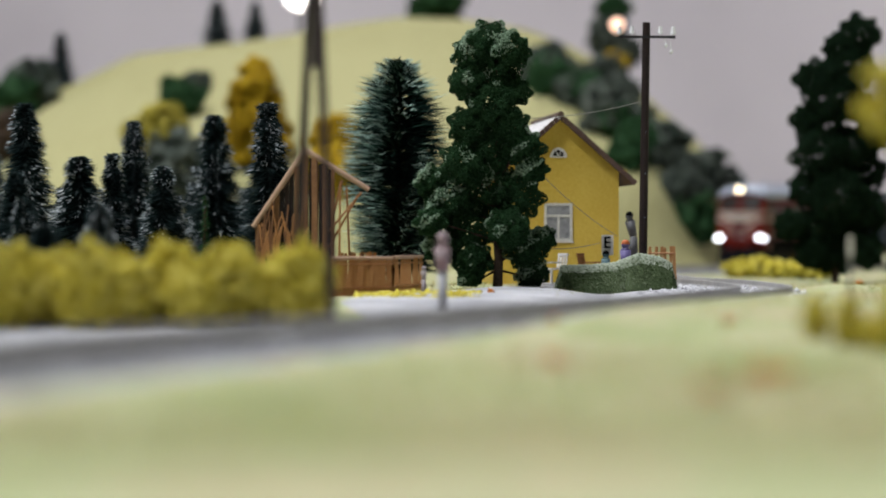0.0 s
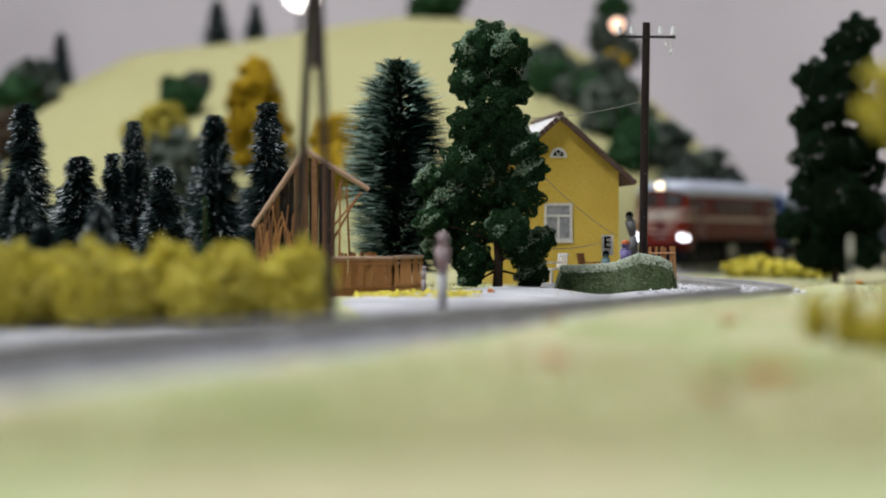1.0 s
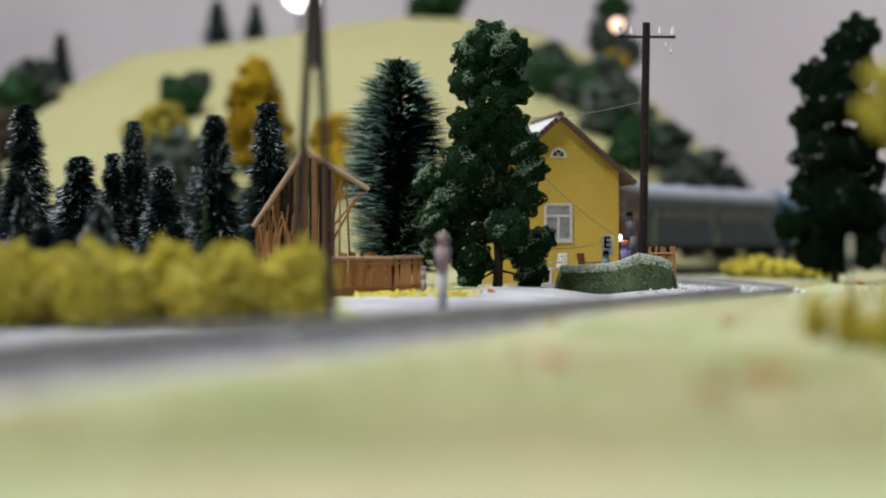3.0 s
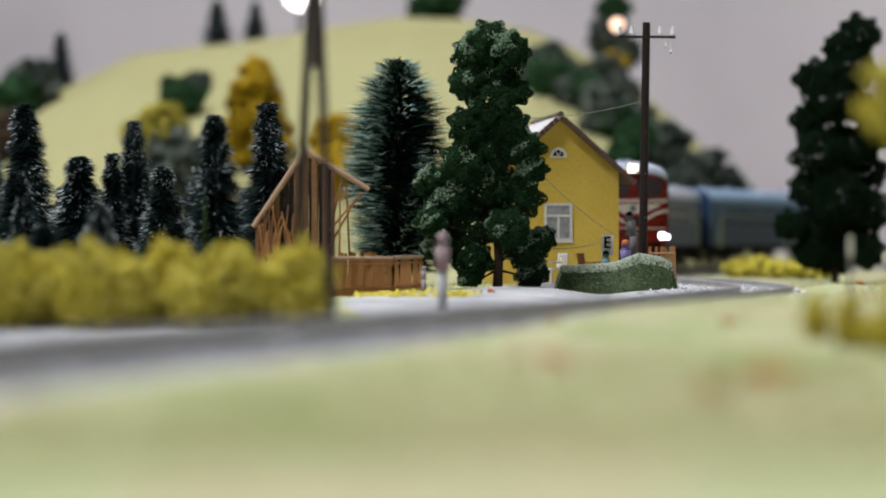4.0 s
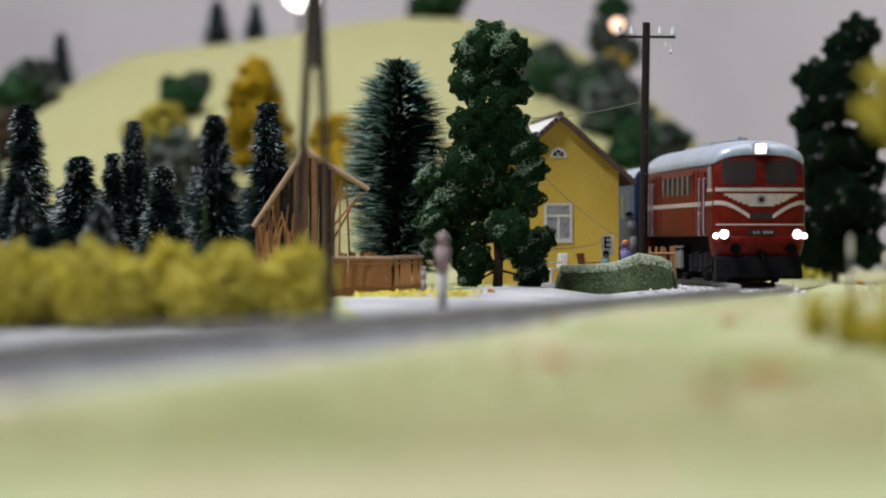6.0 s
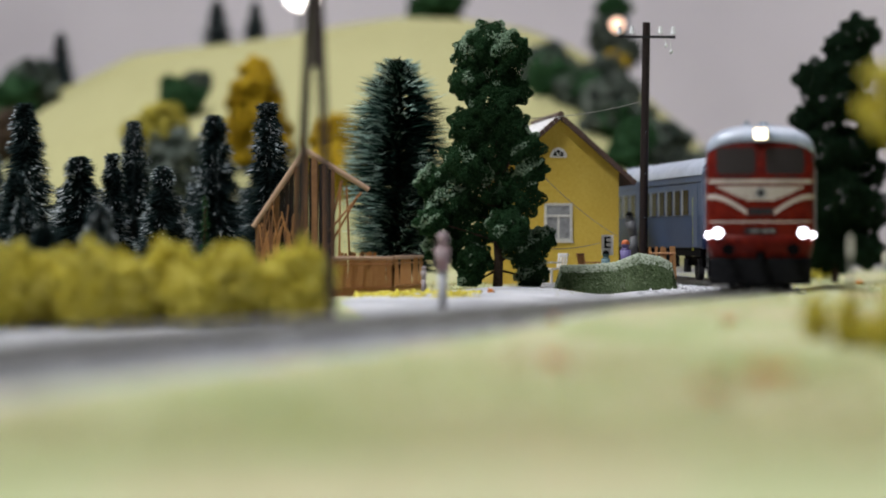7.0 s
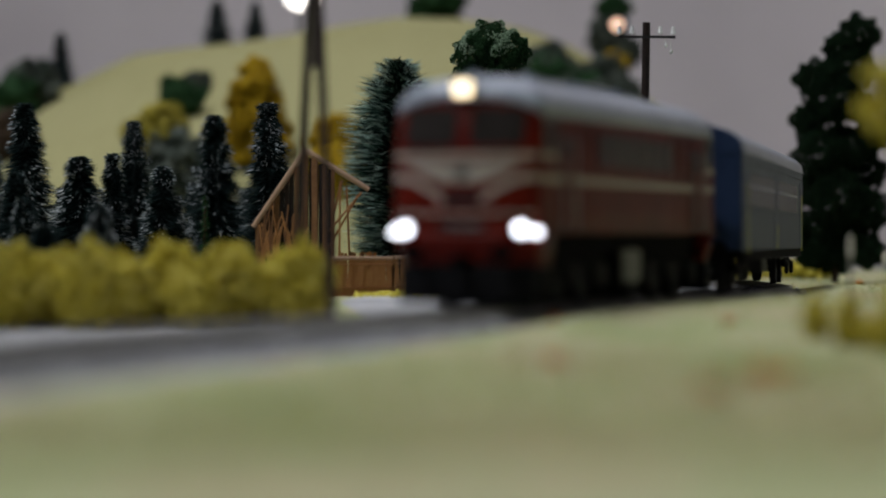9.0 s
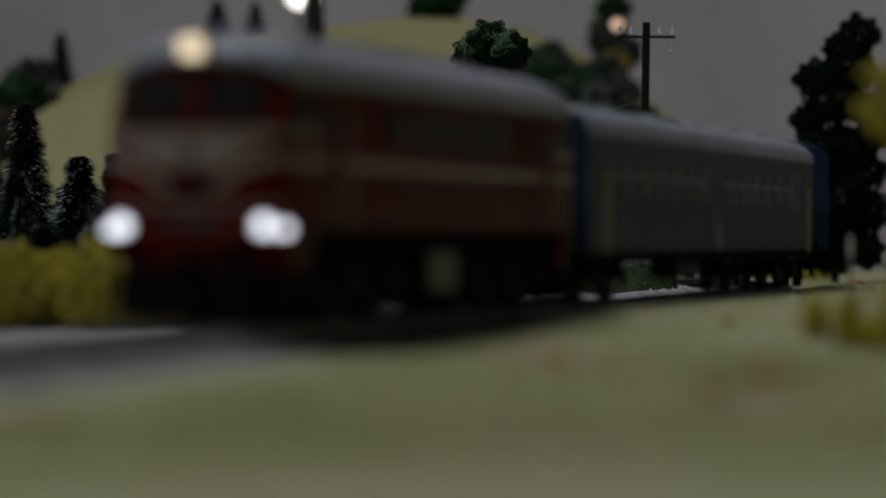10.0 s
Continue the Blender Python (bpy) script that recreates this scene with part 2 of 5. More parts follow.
def ground_height(x, y):
    """The layout's ground, relative to the rail top: a low bed along the track, gentle mounds elsewhere."""
    d = abs(x - track_x(min(259, max(12, y)))) if 5 < y < 262 else 30
    near = smoothstep(2.2, 5.0, d)
    z = -0.42 - 0.12 * near
    z += near * (0.16 * noise.noise((x * .12, y * .06, 3.1)) + 0.05 * noise.noise((x * .5, y * .3, 1.7)))
    z += 0.25 * smoothstep(120, 170, y) * smoothstep(4, 10, d)
    side = x - track_x(min(259, max(12, y)))
    z += 0.27 * smoothstep(4.2, 6.6, -side) * smoothstep(78, 96, y) * (1 - smoothstep(128, 150, y))
    z += 0.40 * smoothstep(1.25, 2.3, side) * (1 - smoothstep(9, 16, side)) * smoothstep(50, 66, y) * (1 - smoothstep(98, 114, y))
    return z


def build_ground():
    ys = [-60, -30, -10] + list(np.arange(0, 130, 1.0)) + list(np.arange(130, 265, 3.0)) + [270, 300, 340, 372]
    xs = [-180, -120, -80, -60] + list(np.arange(-45, -14, 1.0)) + list(np.arange(-14, 16, .5)) + list(np.arange(16, 46, 1.0)) + [60, 80, 120, 180]
    verts = [(x, y, ground_height(x, y)) for y in ys for x in xs]
    n = len(xs)
    faces = [(j * n + i, j * n + i + 1, (j + 1) * n + i + 1, (j + 1) * n + i) for j in range(len(ys) - 1) for i in range(n - 1)]
    tagged(sheet("ground", verts, faces, GRASS, smooth=True), "pale yellow-green static grass on the model layout", "ground", kind="structure")


CREST = [(-51, -.4), (-37, 0), (-32, 2.7), (-28.3, 8.7), (-25.4, 12.2), (-21.1, 14.3), (-14.4, 14.9), (-7.6, 15.9), (-3, 16.5), (1.7, 16.4),
         (5.9, 15.8), (9.3, 14.6), (12.7, 12.5), (15.6, 9.9), (18.2, 7.1), (19.8, 2.3), (21.2, -.3), (27, -.6)]


def hill_height(x, y):
    """A long crest whose steep front flank falls to the ground and leaves the railway's curve free."""
    q = (y - 225) / (57 if y < 225 else 41)
    z = float(np.interp(x, [c[0] for c in CREST], [c[1] for c in CREST]))
    k = .5 + .5 * math.cos(math.pi * min(1, abs(q)))
    free = smoothstep(3.5, 8, track_x(min(259, y)) - x)
    return -.7 + (z + .7) * k ** .6 * free + .45 * noise.noise((x * .1, y * .08, 7)) * k * free


def build_hill():
    """The big pale hill behind the house."""
    nx, ny = 120, 44
    verts = [(-50 + 76 * i / nx, 166 + 101 * j / ny, hill_height(-50 + 76 * i / nx, 166 + 101 * j / ny)) for j in range(ny + 1) for i in range(nx + 1)]
    n = nx + 1
    faces = [(j * n + i, j * n + i + 1, (j + 1) * n + i + 1, (j + 1) * n + i) for j in range(ny) for i in range(nx)]
    tagged(sheet("hill", verts, faces, HILL, smooth=True), "rounded pale yellow-green grassy hill", "hill", kind="structure")


def build_hall():
    lo, hi = -1.0 / S, 2.5 / S
    w, f, b = 2.4 / S, 372, -2.2 / S

    def slab(name, *size, mat=PLASTER, label=""):
        tagged(part(name, box(BM(), *size), mat), label, "wall", kind="structure")
    slab("backdrop", -w, w, f, f + 8, lo, hi, mat=WALLGREY, label="plain mauve-grey backdrop wall behind the layout")
    slab("wall_south", -w, w, b - 8, b, lo, hi, label="plain hall wall")
    slab("wall_west", -w - 8, -w, b - 8, f + 8, lo, hi, label="plain hall wall")
    slab("wall_east", w, w + 8, b - 8, f + 8, lo, hi, label="plain hall wall")
    slab("floor", -w - 8, w + 8, b - 8, f + 8, lo - 8, lo, mat=FLOORMAT, label="plain hall floor")
    slab("ceiling", -w - 8, w + 8, b - 8, f + 8, hi, hi + 8, label="plain hall ceiling")


def build_table():
    """The table that carries the layout."""
    table = thing("layout_table", at(0, 0, 0), "plain plywood table that carries the model layout", "table", kind="structure")
    part("tabletop", box(BM(), -180, 180, -60, 371, -6, -1.6, .2), PLY, table)
    for x in (-165, 165):
        for y in (-50, 150, 355):
            part("leg", box(BM(), x - 4, x + 4, y - 4, y + 4, -1.0 / S, -6, .3), PLY, table)


def ceiling_light(x, y, wide, deep):
    lamp = thing("ceiling_light", pose(x, y, 2.5), "white ceiling light panel of the hall", "ceiling light", "ceiling lights")
    w, d = wide / 2 / S, deep / 2 / S
    part("frame", box(BM(), -w - 3, w + 3, -d - 3, d + 3, -2.2, -.05, .3), WHITEPAINT, lamp)
    part("diffuser", box(BM(), -w, w, -d, d, -2.5, -2.15, .1), PANELGLOW, lamp)


build_ground()
build_hill()
build_hall()
build_table()
ceiling_light(-.75, 1.05, 1.3, .5)
ceiling_light(.5, 3.0, 1.3, .5)
ceiling_light(-1.1, -.3, .35, .35)


# ---------------------------------------------------------------- track
def ribbon(name, profile, material, parent=None, start=14.0, end=240.0, step=1.0, label="", jitter=0.0):
    """Sweeps a cross-section (offset, height) along the track."""
    verts, faces = [], []
    rng = np.random.default_rng(5)
    s = start
    rows = 0
    while s <= end:
        p, q = on_track(s), on_track(s + .3)
        d = (q - p).normalized()
        for o, h in profile:
            k = rng.uniform(-jitter, jitter)
            verts.append((p.x + d.y * (o + k), p.y - d.x * (o + k), h + k * .3))
        rows += 1
        s += step
    n = len(profile)
    faces = [(r * n + i, r * n + i + 1, (r + 1) * n + i + 1, (r + 1) * n + i) for r in range(rows - 1) for i in range(n - 1)]
    return sheet(name, verts, faces, material, parent, label)


def build_track():
    bed = ribbon("ballast", [(-5.4, -.66), (-4.5, -.46), (-3.4, -.34), (-2.5, -.29), (-1.9, -.24), (0, -.22), (.92, -.225), (1.0, -.5)], BALLAST, step=.5, jitter=.06)
    tagged(bed, "pale grey ballast bed under the track", "ballast", kind="structure")
    verge = ribbon("gravel_verge", [(-13.5, -.9), (-12, -.50), (-8, -.47), (-4.2, -.42), (-3.4, -.48)], GRAVEL, end=60.0, jitter=.05)
    tagged(verge, "pale grey gravel verge before the hedge", "gravel", kind="structure")
    # this strip's dark colour also paints in the shadow along the near rail
    side = ribbon("ballast_shoulder", [(.86, -.222), (1.2, -.29), (1.75, -.42), (2.0, -.6)], SHOULDER, step=.5, jitter=.04)
    tagged(side, "dark grey grit shoulder of the ballast bed, rail shadow painted in", "ballast", kind="structure")
    grit = ribbon("grit_verge", [(1.68, -.40), (2.4, -.45), (3.3, -.53), (4.4, -.8)], GRAVEL, end=66.0, jitter=.05)
    tagged(grit, "pale grey grit between the track and the meadow", "gravel", kind="structure")
    track = thing("railway_track", at(0, 0, 0), "single model railway track with dark sleepers on grey ballast", "railway track", kind="structure")
    for o in (-.75, .75):
        ribbon("rail", [(o - .07, -.18), (o - .03, -.14), (o - .04, -.02), (o - .03, 0), (o + .03, 0), (o + .04, -.02), (o + .03, -.14), (o + .07, -.18)], RAIL, track, step=.5)
    tie = box(BM(), -1.2, 1.02, -.13, .13, -.26, -.195, .015)
    first = part("sleeper", tie, SLEEPER, track)
    s = 20.0
    while s < 175:
        p, q = on_track(s), on_track(s + .3)
        ob = first if s == 20.0 else new("sleeper", first.data)
        ob.parent = track
        ob.matrix_local = at(p.x, p.y, 0, 0, 0, math.degrees(math.atan2(q.y - p.y, q.x - p.x)) - 90)
        s += .68
    rng = np.random.default_rng(11)
    places = []
    for _ in range(5200):
        s = rng.uniform(34, 125)
        o = rng.normal(-.7, 1.6)
        if o > 1.3 or o < -3.6 or abs(abs(o) - .75) < .12:
            continue
        p, q = on_track(s), on_track(s + .3)
        d = (q - p).normalized()
        z = -.22 if o > -1.9 else -.24 - (abs(o) - 1.9) * .07
        places.append((p.x + d.y * o, p.y - d.x * o, z, rng.uniform(.03, .075)))
    tagged(clumps("ballast_stones", places, STONE, None, 12, smooth=False), "loose grey ballast stones along the track", "gravel", kind="stuff")


build_track()


def build_gravel():
    """The pale gravel strip between the track and the yard."""
    rows, n = [], 14
    for y in np.arange(50, 113, 1.0):
        right = track_x(y) - 2.2
        left = -2.7 - .5 * math.sin(y * .3) if y < 94 else -2.7 + (y - 94) * .42
        left = max(left, right - 13)
        rows.append([(left + (right - left) * i / n, y) for i in range(n + 1)])
    verts = []
    for k, row in enumerate(rows):
        for i, (x, y) in enumerate(row):
            edge = i in (0, n) or k in (0, len(rows) - 1)
            verts.append((x, y, ground_height(x, y) + (-.08 if edge else .06)))
    m = n + 1
    faces = [(j * m + i, j * m + i + 1, (j + 1) * m + i + 1, (j + 1) * m + i) for j in range(len(rows) - 1) for i in range(n)]
    tagged(sheet("gravel_strip", verts, faces, GRAVEL, smooth=True), "pale grey fine gravel beside the track", "gravel", kind="structure")


build_gravel()
# ---------------------------------------------------------------- locomotive
LW, LL = 1.46, 16.4


def nose(x, z, w=LW, c=.55):
    """How far the end face lies behind the foremost point, across the nose and up the raked windscreen."""
    k = min(1, abs(x) / w)
    return c * (1 - (1 - k ** 2.7) ** (1 / 2.7)) + max(0, z - 2.98) * .30 + max(0, 1.5 - z) * .05


def hull_loop(z, w, c=.55, inset=0.0, n=14, arch=0.0):
    """A closed plan outline at height z, front at y = 0, rear at y = LL."""
    xs = [w * math.sin(math.pi / 2 * (i / n)) for i in range(-n, n + 1)]
    rise = arch * max(0, z - 3.3) / .4 if z < 3.72 else arch
    front = []
    for x in xs:
        zz = z + rise * max(0, 1 - abs(x / w) ** 3.2)
        front.append((x, nose(x * LW / w, zz, LW, c) + inset, zz))
    return front + [(x, LL - y, zz) for x, y, zz in reversed(front)]


def skin(bm, loops, close=True):
    rows = [[bm.verts.new(p) for p in l] for l in loops]
    n = len(rows[0])
    for a, b in zip(rows, rows[1:]):
        for i in range(n):
            bm.faces.new((a[i], a[(i + 1) % n], b[(i + 1) % n], b[i]))
    if close:
        for row, flip in ((rows[0], True), (rows[-1], False)):
            h = n // 2
            for i in range(h - 1):
                f = (row[i], row[i + 1], row[n - 2 - i], row[n - 1 - i])
                bm.faces.new(f[::-1] if flip else f)
    return bm


def nose_strip(bm, x0, x1, lo, hi, rear=False, out=.012, n=40):
    """A painted strip laid on the nose between two heights, given as functions of x."""
    prev = None
    for i in range(n + 1):
        x = x0 + (x1 - x0) * i / n
        pts = []
        for z in (lo(x), hi(x)):
            y = nose(x, z) - out
            pts.append(bm.verts.new((-x if rear else x, LL - y if rear else y, z)))
        if prev:
            bm.faces.new((prev[0], pts[0], pts[1], prev[1]))
        prev = pts
    return bm


def screen(bm, x0, x1, z0, z1, rear, out):
    """A windscreen panel with rounded corners, following the nose."""
    n = 10
    rows = []
    for j in range(7):
        z = z0 + (z1 - z0) * j / 6
        cut = .05 * (1 if j in (0, 6) else 0)
        row = []
        for i in range(n + 1):
            x = x0 + cut + (x1 - x0 - 2 * cut) * i / n
            y = nose(x, z) - out
            row.append(bm.verts.new((-x if rear else x, LL - y if rear else y, z)))
        rows.append(row)
    for a, b in zip(rows, rows[1:]):
        for i in range(n):
            bm.faces.new((a[i], a[i + 1], b[i + 1], b[i]))
    return bm


def wheelset(name, y, r, parent, material=DARKGREY):
    bm = BM()
    rod(bm, (-.75, 0, 0), (.75, 0, 0), .09, n=8)
    for s in (-1, 1):
        rod(bm, (s * .70, 0, 0), (s * .84, 0, 0), r, n=20)
        rod(bm, (s * .66, 0, 0), (s * .70, 0, 0), r + .03, n=20)
        for k in range(4):
            a = k * math.pi / 2
            rod(bm, (s * .85, .5 * r * math.cos(a), .5 * r * math.sin(a)), (s * .86, .5 * r * math.cos(a), .5 * r * math.sin(a)), .1, n=6)
    ob = part(name, bm, material, parent)
    ob.matrix_local = at(0, y, r)
    return ob


def build_loco():
    loco = thing("diesel_locomotive", at(0, 0, 0), "red diesel locomotive with cream stripes and grey roof, lit headlights", "locomotive")
    bm = BM()
    skin(bm, [hull_loop(z, w, arch=.30) for z, w in ((1.46, LW - .015), (1.50, LW), (1.9, LW), (2.5, LW), (2.98, LW), (3.4, LW - .01), (3.70, LW - .03))])
    part("body", bm, RED, loco, smooth=True)
    for rear in (False, True):
        across = [LW * math.sin(math.pi / 2 * i / 16) for i in range(-16, 17)]
        loops = [[(x * k, nose(x, 1.5) + o, z) for x in across] + [(x * k, 1.35, z) for x in reversed(across)]
                 for z, k, o in ((.80, .91, .30), (.86, .93, .24), (1.15, .975, .10), (1.47, 1.0, 0))]
        apron = part("apron", skin(BM(), loops), RED, loco, smooth=True)
        apron.matrix_local = at(0, LL, 0, 0, 0, 180) if rear else at(0, 0, 0)
    bm = BM()
    loops = [hull_loop(3.70, LW - .005, inset=-.03, arch=.30), hull_loop(3.76, LW, inset=-.05, arch=.30)]
    for k in range(1, 11):
        a = math.pi / 2 * k / 10
        w = max(.12, LW * math.cos(a) ** .78)
        z = 3.76 + .74 * math.sin(a) ** .95
        ring = hull_loop(3.76 + .25 * math.sin(a), w, inset=-.05 + 1.9 * (1 - math.cos(a)) ** 1.25, arch=.30 * (1 - math.sin(a)))
        loops.append([(x, y, z + zz - 3.76 - .25 * math.sin(a)) for x, y, zz in ring])
    skin(bm, loops)
    part("roof", bm, SILVER, loco, "light grey rounded roof", smooth=True)
    # raised roof hatches, horns and vents
    for y0, y1, h in ((3.3, 6.6, 4.55), (6.7, 9.8, 4.60), (9.9, 12.6, 4.55)):
        bm = box(BM(), -.62, .62, y0, y1, 4.2, h, .05)
        for v in bm.verts:
            if v.co.z > 4.4:
                v.co.x *= .86
        part("roof_hatch", bm, SILVER, loco)
    for y in (4.2, 11.5):
        bm = BM()
        rod(bm, (.15, y, 4.5), (.15, y, 4.66), .16, .12, 10)
        part("roof_vent", bm, SILVER, loco)
    bm = BM()
    rod(bm, (-.35, 2.2, 4.3), (-.35, 2.2, 4.54), .05, n=6)
    rod(bm, (-.35, 1.9, 4.54), (-.35, 2.5, 4.54), .09, .05, 8)
    part("horn", bm, SILVER, loco)
    for rear in (False, True):
        end = "rear" if rear else "front"
        for sx in (-1, 1):
            a, b = sorted((sx * .14, sx * 1.18))
            part("window_frame", screen(BM(), a - .06, b + .06, 3.05, 3.89, rear, .015), RED, loco)
            part("windscreen", screen(BM(), a, b, 3.11, 3.83, rear, .025), PANE, loco, "dark glass windscreen")
        one = lambda f: part("stripe", nose_strip(BM(), *f, rear=rear), CREAM, loco, "cream painted stripe")
        one((-LW, LW, lambda x: 2.86, lambda x: 2.97))
        one((-1.38, 1.38, lambda x: 1.80, lambda x: 1.845))
        for sx in (-1, 1):
            one((sx * .36, sx * LW, lambda x: 2.0 + .44 * (1 - (1 - min(1, (abs(x) - .36) / .9)) ** 1.5), lambda x: 2.13 + .44 * (1 - (1 - min(1, (abs(x) - .36) / .9)) ** 1.5)))
            for k in range(6):
                one((sx * .005, sx * (1.16, 1.02, .88, .76, .60, .42)[k], lambda x, k=k: 2.725 - .066 * k, lambda x, k=k: 2.785 - .066 * k))
        rim = lambda r, z: (lambda x: z - math.sqrt(max(0, r * r - x * x)), lambda x: z + math.sqrt(max(0, r * r - x * x)))
        part("emblem", nose_strip(BM(), -.15, .15, *rim(.15, 2.60), rear, .024), BOXGREY, loco, "round grey emblem")
        part("emblem_star", nose_strip(BM(), -.085, .085, *rim(.085, 2.60), rear, .032), DARKGREY, loco)
        part("badge_plate", nose_strip(BM(), -.33, .33, lambda x: 2.01, lambda x: 2.19, rear, .024), DARKGREY, loco)
        for x in (-.26, -.14, .06, .17, .28):
            part("number_mark", nose_strip(BM(), x, x + .08, lambda x: 1.54, lambda x: 1.62, rear, .028, 3), BOXGREY, loco)
        part("number_bar", nose_strip(BM(), -.42, .42, lambda x: 1.50, lambda x: 1.66, rear, .02), DARKGREY, loco, "dark number bar")
        flip = at(0, LL, 0, 0, 0, 180) if rear else at(0, 0, 0)

        def front(name, bm, mat, label="", smooth=False):
            ob = part(name, bm, mat, loco, label, smooth)
            ob.matrix_local = flip
            return ob
        for sx in (-1, 1):
            y = nose(1.148, 1.52)
            bm = BM()
            rod(bm, (sx * 1.148, y + .1, 1.522), (sx * 1.148, y - .07, 1.522), .16, n=16)
            front("headlight_ring", bm, SILVER)
            bm = BM()
            rod(bm, (sx * 1.148, y - .02, 1.522), (sx * 1.148, y - .085, 1.522), .135, n=16)
            front("headlight", bm, DARKGREY if rear else WHITELIGHT, "lit white headlight" if not rear else "")
            y = nose(1.36, 1.47)
            bm = BM()
            rod(bm, (sx * 1.37, y + .15, 1.47), (sx * 1.40, y - .06, 1.47), .085, n=14)
            front("marker_light", bm, DARKGREY if rear else WHITELIGHT, "lit white marker light" if not rear else "")
            bm = BM()
            rod(bm, (sx * .87, .2, 1.08), (sx * .87, -.38, 1.08), .1, n=10)
            rod(bm, (sx * .87, -.38, 1.08), (sx * .87, -.45, 1.08), .17, n=16)
            front("buffer", bm, BLACK)
            bm = BM()
            rod(bm, (sx * 1.02, nose(1.02, 3) - .06, 3.0), (sx * .35, nose(.3, 3) - .06, 3.03), .018, n=5)
            rod(bm, (sx * .7, nose(.7, 3.1) - .03, 3.0), (sx * .45, nose(.5, 3.5) - .03, 3.45), .012, n=5)
            front("wiper", bm, DARKGREY)
        bm = BM()
        box(bm, -.24, .24, .05, .5, 4.0, 4.38, .07)
        front("headlight_box", bm, SILVER)
        bm = BM()
        box(bm, -.17, .17, .02, .06, 4.05, 4.33, .015)
        front("top_headlight", bm, DARKGREY if rear else WARMLIGHT, "lit warm top headlight" if not rear else "")
        bm = BM()
        loops = [[(x, nose(x * .98, 1.2) + o + (.0 if i < 21 else .0), z) for i, x in enumerate(np.linspace(-1.36, 1.36, 21))]
                 + [(x, .9, z) for x in np.linspace(1.36, -1.36, 21)] for z, o in ((.13, .16), (.22, .06), (.76, .10), (.84, .16))]
        skin(bm, loops)
        front("snow_plough", bm, PLOUGH, "dark grey snow plough")
        bm = BM()
        box(bm, -.12, .12, -.3, .3, .82, 1.0, .03)
        rod(bm, (0, -.25, .95), (0, -.5, .7), .05, n=6)
        front("coupler", bm, BLACK)
    # sides: stripe, ledge, windows, doors, rails
    for sx in (-1, 1):
        part("stripe", box(BM(), sx * LW - .008, sx * LW + .012, .53, LL - .53, 2.42, 2.56), CREAM, loco, "cream painted stripe")
        part("stripe", box(BM(), sx * LW - .008, sx * LW + .012, .53, 1.5, 2.86, 2.97), CREAM, loco, "cream painted stripe")
        part("stripe", box(BM(), sx * LW - .008, sx * LW + .012, LL - 1.5, LL - .53, 2.86, 2.97), CREAM, loco, "cream painted stripe")
        part("ledge", box(BM(), sx * LW - .05, sx * LW + .05, .6, LL - .6, 1.52, 1.60, .015), RED, loco)
        part("skirt_frame", box(BM(), sx * 1.16 - .05, sx * 1.16 + .05, 1.36, LL - 1.36, .95, 1.47), BLACK, loco)
        for i in range(6):
            y = 5.2 + i * 1.12
            part("side_window", box(BM(), sx * LW - .01, sx * LW + .014, y - .30, y + .30, 2.82, 3.45, .01), SIDEPANE, loco)
            part("window_post", box(BM(), sx * LW - .01, sx * LW + .02, y + .38, y + .56, 2.80, 3.48, .01), BOXGREY, loco)
        for y in (1.0, LL - 1.0):
            part("cab_window", box(BM(), sx * LW - .01, sx * LW + .014, y - .28, y + .28, 3.04, 3.6, .01), SIDEPANE, loco)
            part("cab_window_frame", box(BM(), sx * LW - .012, sx * LW + .009, y - .35, y + .35, 2.98, 3.66, .01), BOXGREY, loco)
        for y in (2.3, LL - 2.3):
            door = part("cab_door", box(BM(), sx * LW - .02, sx * LW + .018, y - .36, y + .36, 1.62, 3.5, .01), RED, loco)
            part("door_window", box(BM(), sx * LW + .0, sx * LW + .026, y - .2, y + .2, 2.9, 3.36, .01), SIDEPANE, door)
            for o in (-.5, .5):
                bm = BM()
                rod(bm, (sx * (LW + .07), y + o, 1.5), (sx * (LW + .07), y + o, 3.3), .022, n=6)
                for z in (1.5, 3.3):
                    rod(bm, (sx * (LW - .01), y + o, z), (sx * (LW + .07), y + o, z), .022, n=6)
                part("handrail", bm, SILVER, loco)
        for y in (3.4, 4.3, 11.9, 12.8, 13.3):
            part("panel_seam", box(BM(), sx * LW - .01, sx * LW + .006, y - .02, y + .02, 1.65, 3.62), BLACK, loco)
        part("louvre", box(BM(), sx * LW - .01, sx * LW + .03, 12.0, 12.7, 2.75, 3.5, .02), RED, loco)
        bm = BM()
        rod(bm, (sx * (LW - .02), 3.0, 2.1), (sx * (LW + .03), 3.0, 2.1), .16, n=14)
        part("round_badge", bm, BOXGREY, loco)
        part("fuel_tank", box(BM(), sx * .5, sx * 1.36, 6.6, 9.6, .35, 1.1, .08), BLACK, loco)
        part("battery_box", box(BM(), sx * 1.30, sx * 1.42, 7.2, 8.7, .42, 1.12, .04), BOXGREY, loco)
        for y in (3.9, LL - 3.9):
            frame_ = part("bogie_frame", box(BM(), sx * 1.02, sx * 1.16, y - 2.9, y + 2.9, .55, .95, .06), BLACK, loco)
            for o in (-2.1, 0, 2.1):
                part("axle_box", box(BM(), sx * 1.12, sx * 1.28, y + o - .24, y + o + .24, .35, .85, .04), DARKGREY, frame_)
            for o in (-1.05, 1.05):
                bm = BM()
                for k in range(5):
                    rod(bm, (sx * 1.2, y + o, .5 + k * .1), (sx * 1.2, y + o, .55 + k * .1), .15, n=10)
                part("spring", bm, DARKGREY, frame_)
